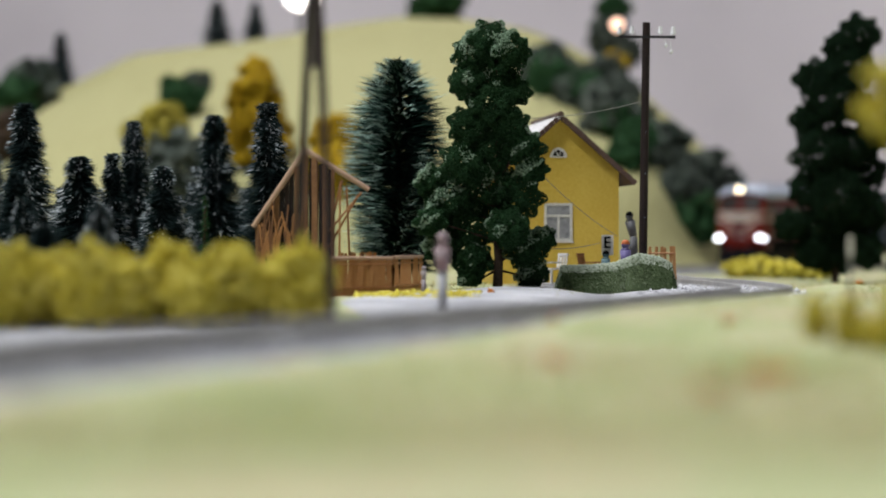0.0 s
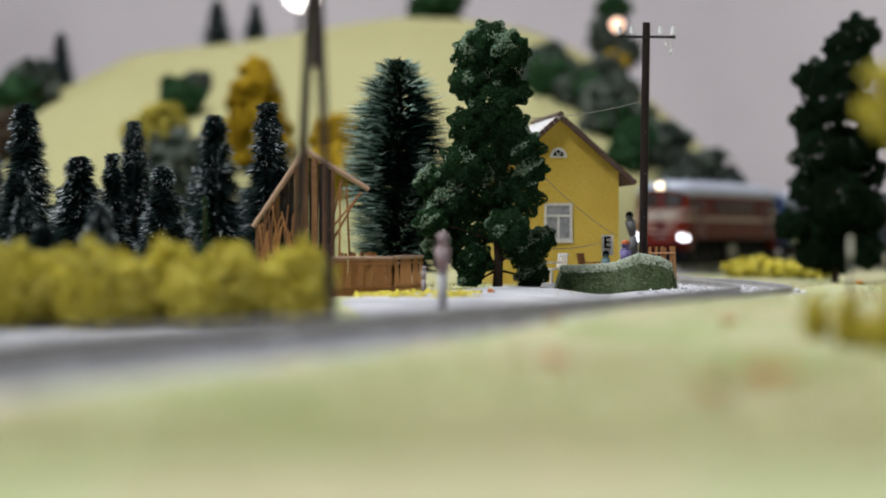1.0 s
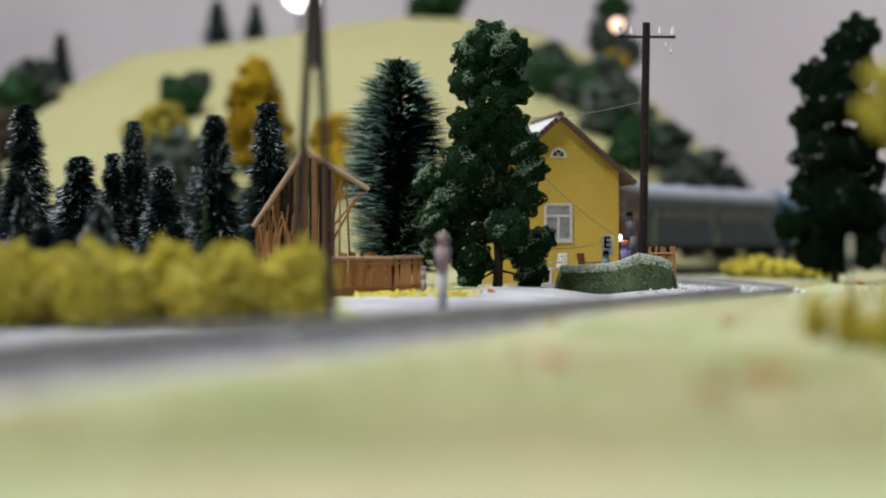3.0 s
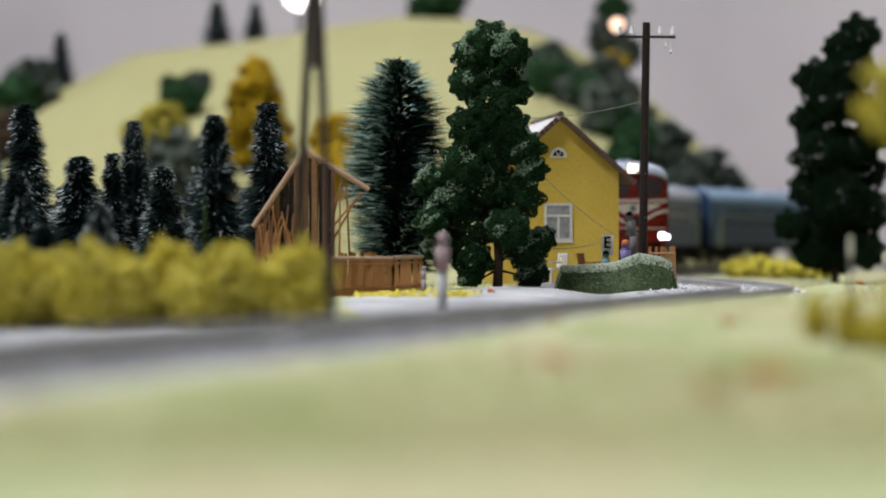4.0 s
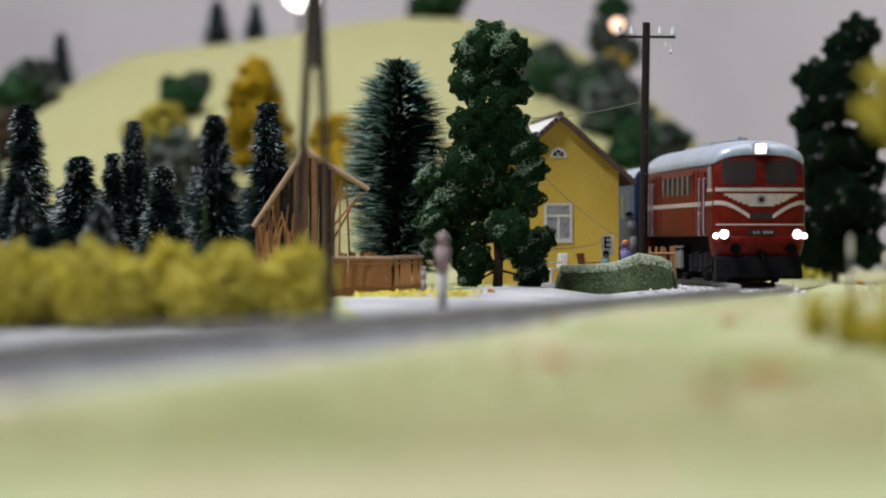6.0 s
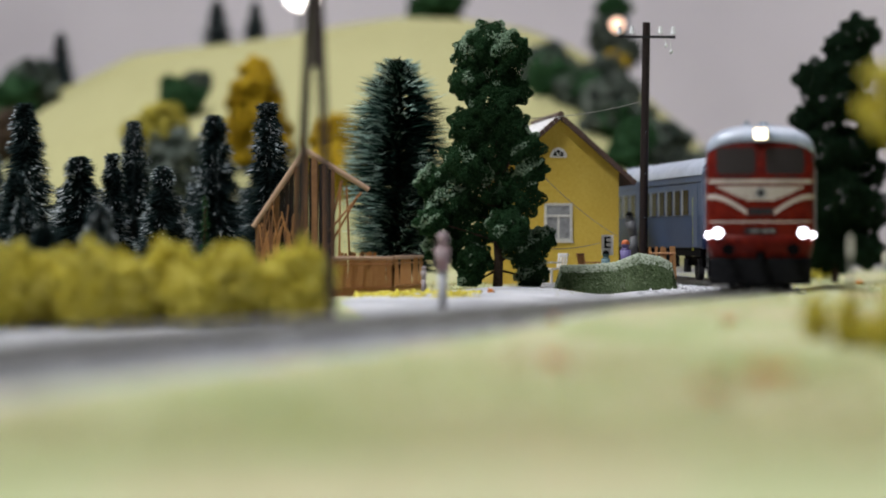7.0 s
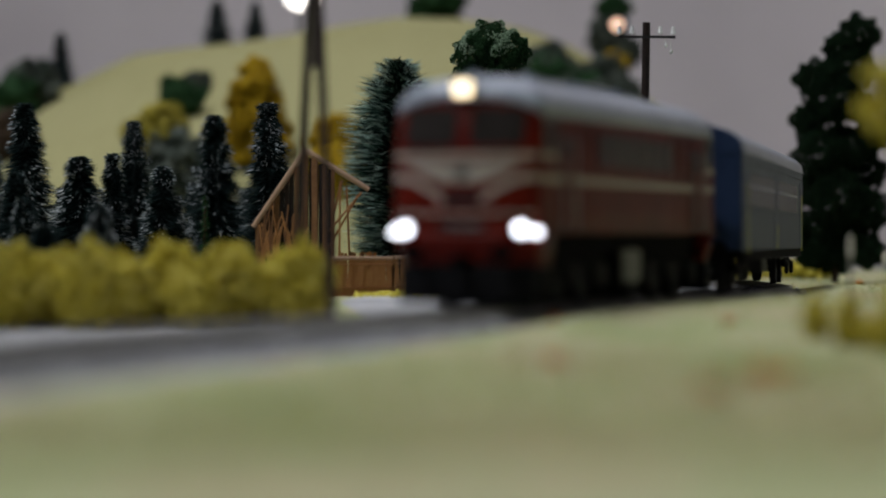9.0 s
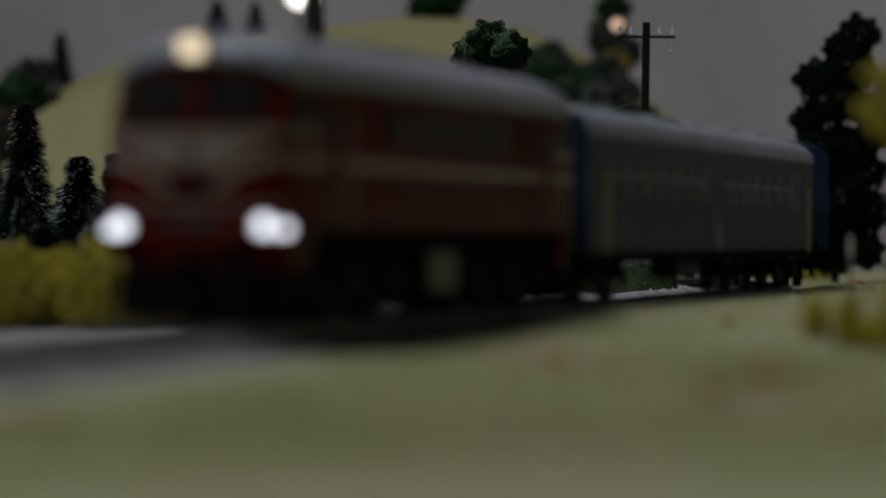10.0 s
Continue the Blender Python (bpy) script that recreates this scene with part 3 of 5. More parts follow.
        for y in (1.6, LL - 1.6):
            bm = BM()
            for z in (.5, .8, 1.05):
                box(bm, sx * 1.25, sx * 1.45, y - .25, y + .25, z - .02, z + .02)
            part("step", bm, BLACK, loco)
    part("underframe", box(BM(), -1.1, 1.1, 1.2, LL - 1.2, .95, 1.45), BLACK, loco)
    # black blocks added inside the bogies to stop light showing through underneath
    for y in (3.9, LL - 3.9):
        part("traction_block", box(BM(), -.6, .6, y - 3.0, y + 3.0, .06, .98, .05), BLACK, loco)
    # one more added light blocker, between the bogies
    part("fuel_tank_core", box(BM(), -.55, .55, 6.4, 10.0, .12, 1.0, .05), BLACK, loco)
    wheels = [wheelset("wheelset", y + o, .525, loco) for y in (3.9, LL - 3.9) for o in (-2.1, 0, 2.1)]
    return loco, wheels


# ---------------------------------------------------------------- passenger coaches
CL = 26.4


def build_coach(lower, band, cover, label):
    coach = thing("passenger_coach", at(0, 0, 0), label, "railway coach", "coaches of the train")

    def shell(name, x, z0, z1, mat, label=""):
        return part(name, box(BM(), -x, x, .02, CL - .02, z0, z1, .05), mat, coach, label)
    shell("lower_body", 1.42, 1.05, 2.18, lower)
    shell("window_band", 1.415, 2.1, 3.25, band)
    shell("upper_body", 1.42, 3.2, 3.5, band)
    part("end_wall", box(BM(), -1.40, 1.40, -.01, .03, 1.1, 3.6, .01), BLUE, coach, "dark blue end wall")
    part("end_wall", box(BM(), -1.40, 1.40, CL - .03, CL + .01, 1.1, 3.6, .01), BLUE, coach, "dark blue end wall")
    bm = BM()
    loops = []
    for k in range(13):
        a = math.pi * k / 12
        loops.append((1.44 * math.cos(a) * (1 if k in (0, 12) else 1.0), 3.46 + .70 * abs(math.sin(a)) ** .75))
    rows = [[bm.verts.new((x, y, z)) for x, z in loops] for y in (-.02, .12, CL - .12, CL + .02)]
    for r in (rows[0], rows[-1]):
        for v in r:
            v.co.z = 3.46 + (v.co.z - 3.46) * .93
    for a, b in zip(rows, rows[1:]):
        for i in range(12):
            bm.faces.new((a[i + 1], a[i], b[i], b[i + 1]))
    bm.faces.new(rows[0])
    bm.faces.new(rows[-1][::-1])
    part("roof", bm, cover, coach, "rounded roof", smooth=True)
    bm = BM()
    verts = [(x * 1.002, -.03, z - .02) for x, z in loops] + [(0, -.03, 3.3)]
    vs = [bm.verts.new(v) for v in verts[:13]]
    bm.faces.new(vs)
    part("roof_end", bm, BLUE, coach)
    for y in (2.0, 6.0, 10.5, 16.0, 20.5, 24.3):
        bm = BM()
        rod(bm, (.3, y, 4.1), (.3, y, 4.24), .22, .16, 12)
        part("roof_vent", bm, cover, coach)
    for sx in (-1, 1):
        X = sx * 1.42
        for i in range(12):
            y = 3.1 + i * 1.6 + (1.6 if i > 5 else 0)
            win = part("window", box(BM(), X - .01, X + .012, y - .5, y + .5, 2.18, 3.0, .01), SIDEPANE, coach)
            part("window_post", box(BM(), X - .01, X + .02, y + .56, y + .80, 2.16, 3.02, .006), BOXGREY if band is BAND else band, win)
            part("window_bar", box(BM(), X + .0, X + .03, y - .5, y + .5, 2.64, 2.70), SILVER, win)
        for y in (1.3, 12.75, CL - 1.3):
            door = part("door", box(BM(), X - .01, X + .016, y - .42, y + .42, 1.1, 3.15, .012), band, coach, "grey folding door")
            part("door_window", box(BM(), X + .0, X + .022, y - .26, y + .26, 2.2, 2.95, .01), SIDEPANE, door)
            low, high = (1.0, 2.75) if y != 12.75 else (1.1, 1.75)
            part("door_edge", box(BM(), X + .0, X + .026, y + .42, y + .56, low, high, .008), YELLOWPAINT, door, "yellow painted door edge")
        part("sill_beam", box(BM(), sx * 1.3, sx * 1.4, .3, CL - .3, .82, 1.08, .02), BLACK, coach)
        for y in (3.0, CL - 3.0):
            frame_ = part("bogie_frame", box(BM(), sx * 1.0, sx * 1.12, y - 1.7, y + 1.7, .5, .8, .05), BLACK, coach)
            for o in (-1.25, 1.25):
                part("axle_box", box(BM(), sx * 1.1, sx * 1.22, y + o - .2, y + o + .2, .3, .7, .03), DARKGREY, frame_)
        for y in (.1, CL - .1):
            e = -1 if y < 1 else 1
            bm = BM()
            rod(bm, (sx * .87, y, 1.05), (sx * .87, y + e * .35, 1.05), .09, n=8)
            rod(bm, (sx * .87, y + e * .35, 1.05), (sx * .87, y + e * .42, 1.05), .22, n=14)
            part("buffer", bm, BLACK, coach)
        part("equipment_box", box(BM(), sx * .6, sx * 1.25, 9.3, 11.6, .45, .9, .04), DARKGREY, coach)
    part("gangway", box(BM(), -.5, .5, -.4, 0, 1.1, 3.2, .05), BLACK, coach)
    part("gangway", box(BM(), -.5, .5, CL, CL + .4, 1.1, 3.2, .05), BLACK, coach)
    part("underframe", box(BM(), -1.25, 1.25, .1, CL - .1, .85, 1.1), BLACK, coach)
    for y in (3.0, CL - 3.0):
        for o in (-1.25, 1.25):
            wheelset("wheelset", y + o, .46, coach)
    return coach


def wheels_of(vehicle):
    return [o for o in vehicle.children if o.name.startswith("wheelset")]


LOCO, LOCO_WHEELS = build_loco()
COACH_A = build_coach(SLATE, BAND, SILVER, "slate grey passenger coach with silver roof and yellow door edges")
COACH_B = build_coach(BLUE, SKYBLUE, BLUEROOF, "blue passenger coach with pale blue roof")
SPEED = 13.51
START = float(np.interp(66.14, LINE[:, 1], RUN)) + SPEED * 8.6


def ride(s, lead, base, gap):
    """The pose of a vehicle whose end is at arc length s; its pivots lie lead and lead + base behind it."""
    a, b = on_track(s + lead), on_track(s + lead + base)
    d = (b - a).normalized()
    e = a - d * lead
    return at(e.x, e.y, 0, 0, 0, -math.degrees(math.atan2(d.x, d.y)))
# ---------------------------------------------------------------- placing by survey bearings
def spot(px, d):
    """Sideways place at depth d on the bearing px."""
    return (px - 784) / FOCAL * d


def level(py, d):
    """Height at depth d on the elevation bearing py."""
    return 1.28 + (428.5 - py) / FOCAL * d


# ---------------------------------------------------------------- trees
def bristle_tree(name, x, y, base, top, half, label, material, count, seed, droop=.25, shape="cone", group="", lean=0.0, thick=.036, frosted=1):
    """A twisted-wire brush tree: a stem with thousands of thin bristles."""
    tree = thing(name, at(x, y, base, 0, lean, 0), label, "tree", group)
    h = top - base
    bm = BM()
    rod(bm, (0, 0, -.1), (0, 0, h * .97), .10 if shape == 'cone' else .34, .03, 8)
    part("trunk", bm, BARK, tree)
    rng = np.random.default_rng(seed)
    verts, faces, tips, tip_faces = [], [], [], []
    for i in range(count):
        k = (i + rng.random()) / count
        z = h * (.06 + .92 * k)
        if shape != "cone":
            z = round(z / .21) * .21 + rng.normal(0, .03)
        if shape == "cone":
            r = half * (.42 + 1.05 * (1 - k)) * min(1, (1.008 - k) * 32) ** .5 * min(1, .7 + k * 3)
        else:
            r = half * (.66 + .34 * math.sin(math.pi * min(1, k * .95 + .05))) * min(1, (1.02 - k) * 4.2) ** .45
        tier = .88 + .12 * math.sin(z * 9 + seed)
        r *= (1.08 - .45 * rng.random() ** 2.2) * tier
        a = rng.uniform(0, 6.2832)
        up = rng.normal(droop, .10) + (max(0, k - .8) * 1.6 if shape != 'cone' else max(0, k - .9) * 3)
        tip = np.array((r * math.cos(a), r * math.sin(a), z + up * r))
        root = np.array((r * .12 * math.cos(a), r * .12 * math.sin(a), z))
        side = np.array((-math.sin(a), math.cos(a), 0)) * thick * rng.uniform(.6, 1.3)
        lift = np.array((0, 0, thick * rng.uniform(.8, 1.4)))
        n = len(verts)
        verts += [tuple(root + side), tuple(root - side), tuple(root + lift), tuple(tip)]
        faces += [(n, n + 3, n + 2), (n + 1, n + 2, n + 3), (n, n + 1, n + 3)]
        # frosted tips; on the pine, the left and top ones also paint in light
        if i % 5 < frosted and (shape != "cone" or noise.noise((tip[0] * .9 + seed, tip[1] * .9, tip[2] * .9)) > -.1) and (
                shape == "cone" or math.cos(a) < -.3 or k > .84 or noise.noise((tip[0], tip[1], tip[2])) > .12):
            n = len(tips)
            back = root + (tip - root) * (rng.uniform(.62, .8) if shape == 'cone' else rng.uniform(.4, .75))
            end = root + (tip - root) * 1.03
            tips += [tuple(back + side * .55), tuple(back - side * .55), tuple(back + lift * .7), tuple(end)]
            tip_faces += [(n, n + 3, n + 2), (n + 1, n + 2, n + 3), (n, n + 1, n + 3)]
    sheet("crown", verts, faces, material, tree)
    if tips:
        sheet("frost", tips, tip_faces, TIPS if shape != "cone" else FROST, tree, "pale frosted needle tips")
    return tree


def foam_tree(name, x, y, base, top, widths, label, material, count, seed, size=.24, group="", trunk=.16, limbs=7, bare=0.08, lobes=0):
    """A foam-flock tree: trunk, limbs and a crown of many small ragged clumps. widths: (share of height, half width, shift)."""
    tree = thing(name, at(x, y, base), label, "tree", group)
    h = top - base
    rng = np.random.default_rng(seed)
    bm = BM()
    pts = [Vector((.06 * math.sin(k * 2.1), .05 * math.cos(k * 1.7) - .05, h * k / 6 - (.1 if k == 0 else 0))) for k in range(7)]
    for k in range(6):
        rod(bm, pts[k], pts[k + 1], trunk * (1 - k / 7), trunk * (1 - (k + 1) / 7), 8)
    ks, ws, sh = (np.array([w[i] for w in widths]) for i in range(3))
    for k in range(limbs):
        f = .12 + .75 * k / limbs
        a = k * 2.4
        r = float(np.interp(f, ks, ws)) * .75
        z = h * f
        rod(bm, (0, 0, z), (r * math.cos(a), r * math.sin(a), z + .5 * r), trunk * .4, trunk * .12, 6)
    part("trunk", bm, BARK, tree)
    nodes = []
    lumps = lobes or max(14, count // 45)
    for i in range(lumps):
        f = bare + (1 - bare) * (i + rng.random()) / lumps
        w = float(np.interp(f, ks, ws))
        a = rng.uniform(0, 6.2832)
        r = w * rng.uniform(.25, .86)
        nodes.append((r * math.cos(a) + float(np.interp(f, ks, sh)), r * math.sin(a), h * f, w))
    places = []
    for i in range(count):
        nx, ny, nz, w = nodes[rng.integers(lumps)]
        d = rng.normal(0, 1, 3)
        d /= np.linalg.norm(d) + 1e-6
        R = min(.62, .45 * w + .12) * (1.08 - .6 * rng.random() ** 2)
        q = rng.uniform(.35, 1.15) * size * (1.5 if i % 5 == 0 else .8)
        places.append((nx + d[0] * R, ny + d[1] * R, min(h * .995, nz + d[2] * R * .9), q))
    clumps("crown", places, material, tree, seed, .6)
    return tree


def bush(name, x, y, base, wide, deep, high, label, material, count, seed, size=.16, group="", category="bush"):
    """A low bush of ragged clumps on a few stems."""
    ob = thing(name, at(x, y, base), label, category, group)
    rng = np.random.default_rng(seed)
    bm = BM()
    for k in range(5):
        a = k * 1.3
        rod(bm, (.3 * wide * (k / 2 - 1), 0, -.1), (.35 * wide * (k / 2 - 1) + .1 * math.cos(a), .2 * deep * math.sin(a), high * .6), .05, .02, 5)
    part("stem", bm, BARK, ob)
    places = []
    for i in range(count):
        d = rng.normal(0, 1, 3)
        d /= np.linalg.norm(d)
        q = rng.uniform(.55, 1.0)
        lump = 1 + .22 * math.sin(d[0] * 7 + seed) * math.cos(d[1] * 5)
        places.append((d[0] * wide / 2 * q * lump, d[1] * deep / 2 * q, max(.02, high * .48 + d[2] * high * .5 * q * lump), size * rng.uniform(.5, 1.25)))
    clumps("foliage", places, material, ob, seed, .45)
    return ob


SPR = "dark blue-green brush spruce with frosted tips in the grove"
for i, (px, top, half, d, n) in enumerate([
        (55, 178, 40, 108, 1500), (145, 274, 42, 106, 1300), (237, 210, 32, 118, 1300), (195, 268, 26, 108, 1000), (281, 291, 32, 103, 1100),
        (390, 199, 40, 117, 1500), (480, 177, 40, 109, 1500), (28, 300, 34, 98, 900), (172, 358, 34, 84, 800), (74, 394, 34, 82, 700),
        (48, 348, 30, 92, 700), (310, 345, 26, 104, 700), (112, 330, 26, 116, 800), (435, 330, 30, 126, 800), (340, 320, 28, 128, 800), (-12, 250, 38, 118, 900)]):
    x = spot(px, d)
    base = ground_height(x, d) - .02
    bristle_tree("spruce", x, d, base, level(top, d), half * d / FOCAL * 1.5, SPR, SPRUCE, int(n * 3.6), 40 + i, droop=-.18, group="spruces in the grove", lean=(i % 5 - 2) * 1.1)
x = spot(363, 100)
bristle_tree("small_spruce", x, 100, ground_height(x, 100), level(344, 100), .3, "small bright green plastic spruce", LEAF, 300, 77, droop=-.2)
x = spot(704, 113)
bristle_tree("bristle_pine", x, 113, ground_height(x, 113), level(104, 113), 2.15, "large dark green bottle-brush pine with frosted tips", PINE, 8200, 9, droop=.05, shape="round", thick=.04, frosted=2)
def lobed_tree(trunk_px, dist, lobes, label, leaf, flock, seed, fine, pale=True, swell=.89):
    """A foam tree: trunk, limbs that reach each lobe, and fuzzy foam lobes with gaps; outer flock on the upper left is
    paler, as painted light.
    """
    x0 = spot(trunk_px, dist)
    base = ground_height(x0, dist)
    tree = thing("poplar_tree", at(x0, dist, base), label, "tree")
    rng = np.random.default_rng(seed)
    top = level(min(l[1] for l in lobes), dist) - base
    bm = BM()
    stem = [Vector((.05 * math.sin(k * 1.9), .04 * math.cos(k * 2.3), k * top / 7 - .1)) for k in range(8)]
    for k in range(7):
        rod(bm, stem[k], stem[k + 1], .17 * (1 - k / 8.5), .17 * (1 - (k + 1) / 8.5), 9)
    inner, outer = [], []
    for px, py, r in lobes:
        cx, cz, rr = spot(px, dist) - x0, level(py, dist) - base, r * dist / FOCAL * swell
        highlit = pale and (px < 800 or px > 920 or py < 100)
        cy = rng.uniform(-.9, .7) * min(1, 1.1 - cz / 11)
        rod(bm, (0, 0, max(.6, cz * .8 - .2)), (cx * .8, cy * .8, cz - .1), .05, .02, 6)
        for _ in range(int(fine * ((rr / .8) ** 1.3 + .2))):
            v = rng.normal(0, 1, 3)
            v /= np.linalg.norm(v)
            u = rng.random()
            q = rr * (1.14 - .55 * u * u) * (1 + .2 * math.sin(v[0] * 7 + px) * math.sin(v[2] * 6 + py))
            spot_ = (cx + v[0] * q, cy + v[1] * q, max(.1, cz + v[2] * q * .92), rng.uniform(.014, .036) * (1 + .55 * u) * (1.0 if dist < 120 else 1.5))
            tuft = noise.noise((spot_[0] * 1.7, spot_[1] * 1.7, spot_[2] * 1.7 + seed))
            # clumps facing up and left take the pale flock, a painted highlight
            (outer if u < .5 and tuft > (-.06 if highlit else .30) and v[2] - .8 * v[0] > -.1 else inner).append(spot_)
    part("trunk", bm, BARK, tree)
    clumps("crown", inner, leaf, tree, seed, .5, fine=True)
    clumps("pale_flock", outer, flock, tree, seed + 1, .5, "paler flock, highlights painted in on the upper left", fine=True)


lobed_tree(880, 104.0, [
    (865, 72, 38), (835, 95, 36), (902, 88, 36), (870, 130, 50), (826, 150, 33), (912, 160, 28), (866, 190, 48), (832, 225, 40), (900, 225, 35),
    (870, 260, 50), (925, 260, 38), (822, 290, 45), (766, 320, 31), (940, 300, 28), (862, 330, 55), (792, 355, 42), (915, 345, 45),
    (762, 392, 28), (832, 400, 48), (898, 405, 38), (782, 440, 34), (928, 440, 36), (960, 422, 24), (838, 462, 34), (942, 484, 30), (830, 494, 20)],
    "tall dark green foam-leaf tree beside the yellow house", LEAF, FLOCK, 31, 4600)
lobed_tree(1478, 138.0, [
    (1520, 62, 36), (1482, 82, 24), (1502, 122, 42), (1440, 140, 34), (1475, 180, 46), (1430, 212, 30), (1522, 190, 28), (1450, 270, 46), (1502, 262, 42),
    (1536, 302, 34), (1432, 335, 34), (1482, 350, 52), (1532, 372, 38), (1450, 412, 42), (1500, 415, 46), (1398, 398, 26), (1438, 448, 30), (1482, 452, 34), (1528, 446, 30), (1462, 130, 24), (1540, 240, 30)],
    "tall slim black-green tree by the far curve", DARKLEAF, DARKLEAF, 35, 2400, False, .97)
x = spot(1588, 54)
foam_tree("yellow_tree", x, 54, ground_height(x, 54), level(120, 54), [(0, .1, 0), (.7, .15, 0), (.76, .5, 0), (.88, .62, 0), (1, .35, 0)],
          "yellow-green leafy tree at the meadow edge", OLIVE, 1500, 5, .07, trunk=.07, lobes=14, bare=.74)
for i, (px, d, w, hgt, n) in enumerate([(1446, 57, .42, .85, 90), (1500, 55, .55, .95, 120), (1548, 54, .5, .62, 110), (1590, 53, .6, 1.3, 170)]):
    x = spot(px, d)
    bush("meadow_bush", x, d, ground_height(x, d) - .05, w, .6, hgt, "yellow-green twiggy bush on the meadow", OLIVE, n, 60 + i, .07, "bushes on the meadow")
for i in range(10):
    px = -34 + i * 64 + 9 * math.sin(i * 4.1)
    d = 64.6 + .8 * (i % 3) + i * .5
    x = spot(px, d)
    bush("hedge_bush", x, d, ground_height(x, d) - .05, 1.32, 1.0, 1.74 + .16 * math.sin(i * 2.9), "yellow-olive foam bush in the trackside hedge", OLIVE, 950, 80 + i, .085, "bushes of the trackside hedge")
for i in range(10):
    px = -10 + i * 61
    if i == 5:
        continue
    d = 66.2 + i * .5
    x = spot(px, d)
    bush("hedge_bush", x, d, ground_height(x, d) - .15, 1.1, .7, 1.05, "low yellow-olive foam bush in the trackside hedge", MUSTARD if i % 3 == 1 else OLIVE, 420, 380 + i, .09, "bushes of the trackside hedge")
for i, (px, d, w, hgt) in enumerate([(1350, 152, 2.6, 1.0), (1400, 148, 2.4, .8), (1320, 158, 2.0, .9), (1440, 146, 1.8, 1.0)]):
    x = spot(px, d)
    bush("low_bush", x, d, ground_height(x, d), w, 1.4, hgt, "low yellow-green bush under the tall tree", OLIVE, 240, 100 + i, .15, "low bushes by the far curve")
# far wooded slope and bushes before the hill
far = [(1085, 15, 55, 262, LEAF), (1088, 112, 38, 258, OCHRE), (975, 110, 60, 250, GREYLEAF), (1020, 150, 55, 245, GREYLEAF), (1070, 130, 60, 250, GREYLEAF), (1075, 185, 60, 240, GREYLEAF), (1108, 165, 50, 245, GREYLEAF),
       (1125, 235, 56, 235, LEAF), (1165, 272, 46, 235, GREYLEAF), (1200, 330, 70, 230, GREYLEAF), (1250, 300, 70, 230, GREYLEAF), (1290, 340, 70, 228, GREYLEAF),
       (1230, 380, 80, 226, LEAF), (1110, 270, 60, 235, LEAF), (1075, 60, 60, 255, GREYLEAF), (1105, 90, 50, 255, GREYLEAF),
       (325, 175, 60, 225, LEAF), (350, 145, 40, 225, GREYLEAF), (300, 150, 30, 225, LEAF), (285, 225, 80, 220, MUSTARD), (250, 240, 60, 220, MUSTARD), (320, 290, 110, 215, GREYLEAF),
       (270, 330, 90, 215, GREYLEAF), (595, 240, 70, 222, OCHRE), (590, 300, 90, 220, OCHRE), (30, 170, 70, 240, LEAF), (55, 150, 80, 242, GREYLEAF), (20, 240, 80, 238, BARK)]
slope = random.Random(17)
far += [(958 + 19 * k + slope.uniform(-14, 14), 112 + 13.5 * k + slope.uniform(-16, 16), slope.uniform(48, 72), 240, LEAF if k % 3 == 1 else GREYLEAF) for k in range(13)]
for i, (px, py, w, d, mat) in enumerate(far):
    foot = py + w * .55
    d = next((y for y in np.arange(168, 226, 1.0) if level(foot, y) <= hill_height(spot(px, y), y)), d * .85)
    wide = w * d / FOCAL * 1.2
    x, z = spot(px, d), level(py, d) - wide * .5
    ob = bush("far_bush", x, d, z, wide, wide * .8, wide * .95, "round bush on the far slope", mat, 220, 130 + i, wide * .11, "bushes on the far slope")
    drop = z - max(hill_height(x, d), ground_height(x, d))
    if drop > .1:
        part("trunk", rod(BM(), (0, 0, -drop - .2), (0, 0, wide * .3), .22, .1, 7), BARK, ob)
for i, (px, top, half, d) in enumerate([(385, 0, 26, 223), (452, 2, 20, 223), (108, 58, 26, 216)]):
    x = spot(px, d)
    bristle_tree("hilltop_spruce", x, d, hill_height(x, d) - .1, level(top, d), half * d / FOCAL * 1.1, "dark spruce on top of the hill", SPRUCE, 700, 200 + i, -.1, thick=.09, group="trees on the hilltop")
x = spot(772, 223)
foam_tree("hilltop_tree", x, 223, hill_height(x, 223) - .1, level(-50, 223), [(0, .3, 0), (.12, 1.5, 0), (.4, 2.3, 0), (1, 1.3, 0)], "broad dark tree on top of the hill", LEAF, 700, 210, .38)
od = next(y for y in np.arange(168, 226, .5) if level(296, y) <= hill_height(spot(455, y), y))
foam_tree("ochre_tree", spot(455, od), od, level(300, od), level(108, od), [(0, 2.1, 0), (.5, 2.05, 0), (.75, 1.4, 0), (1, .2, 0)], "ochre-yellow autumn tree before the hill", OCHRE, 2600, 211, .22)


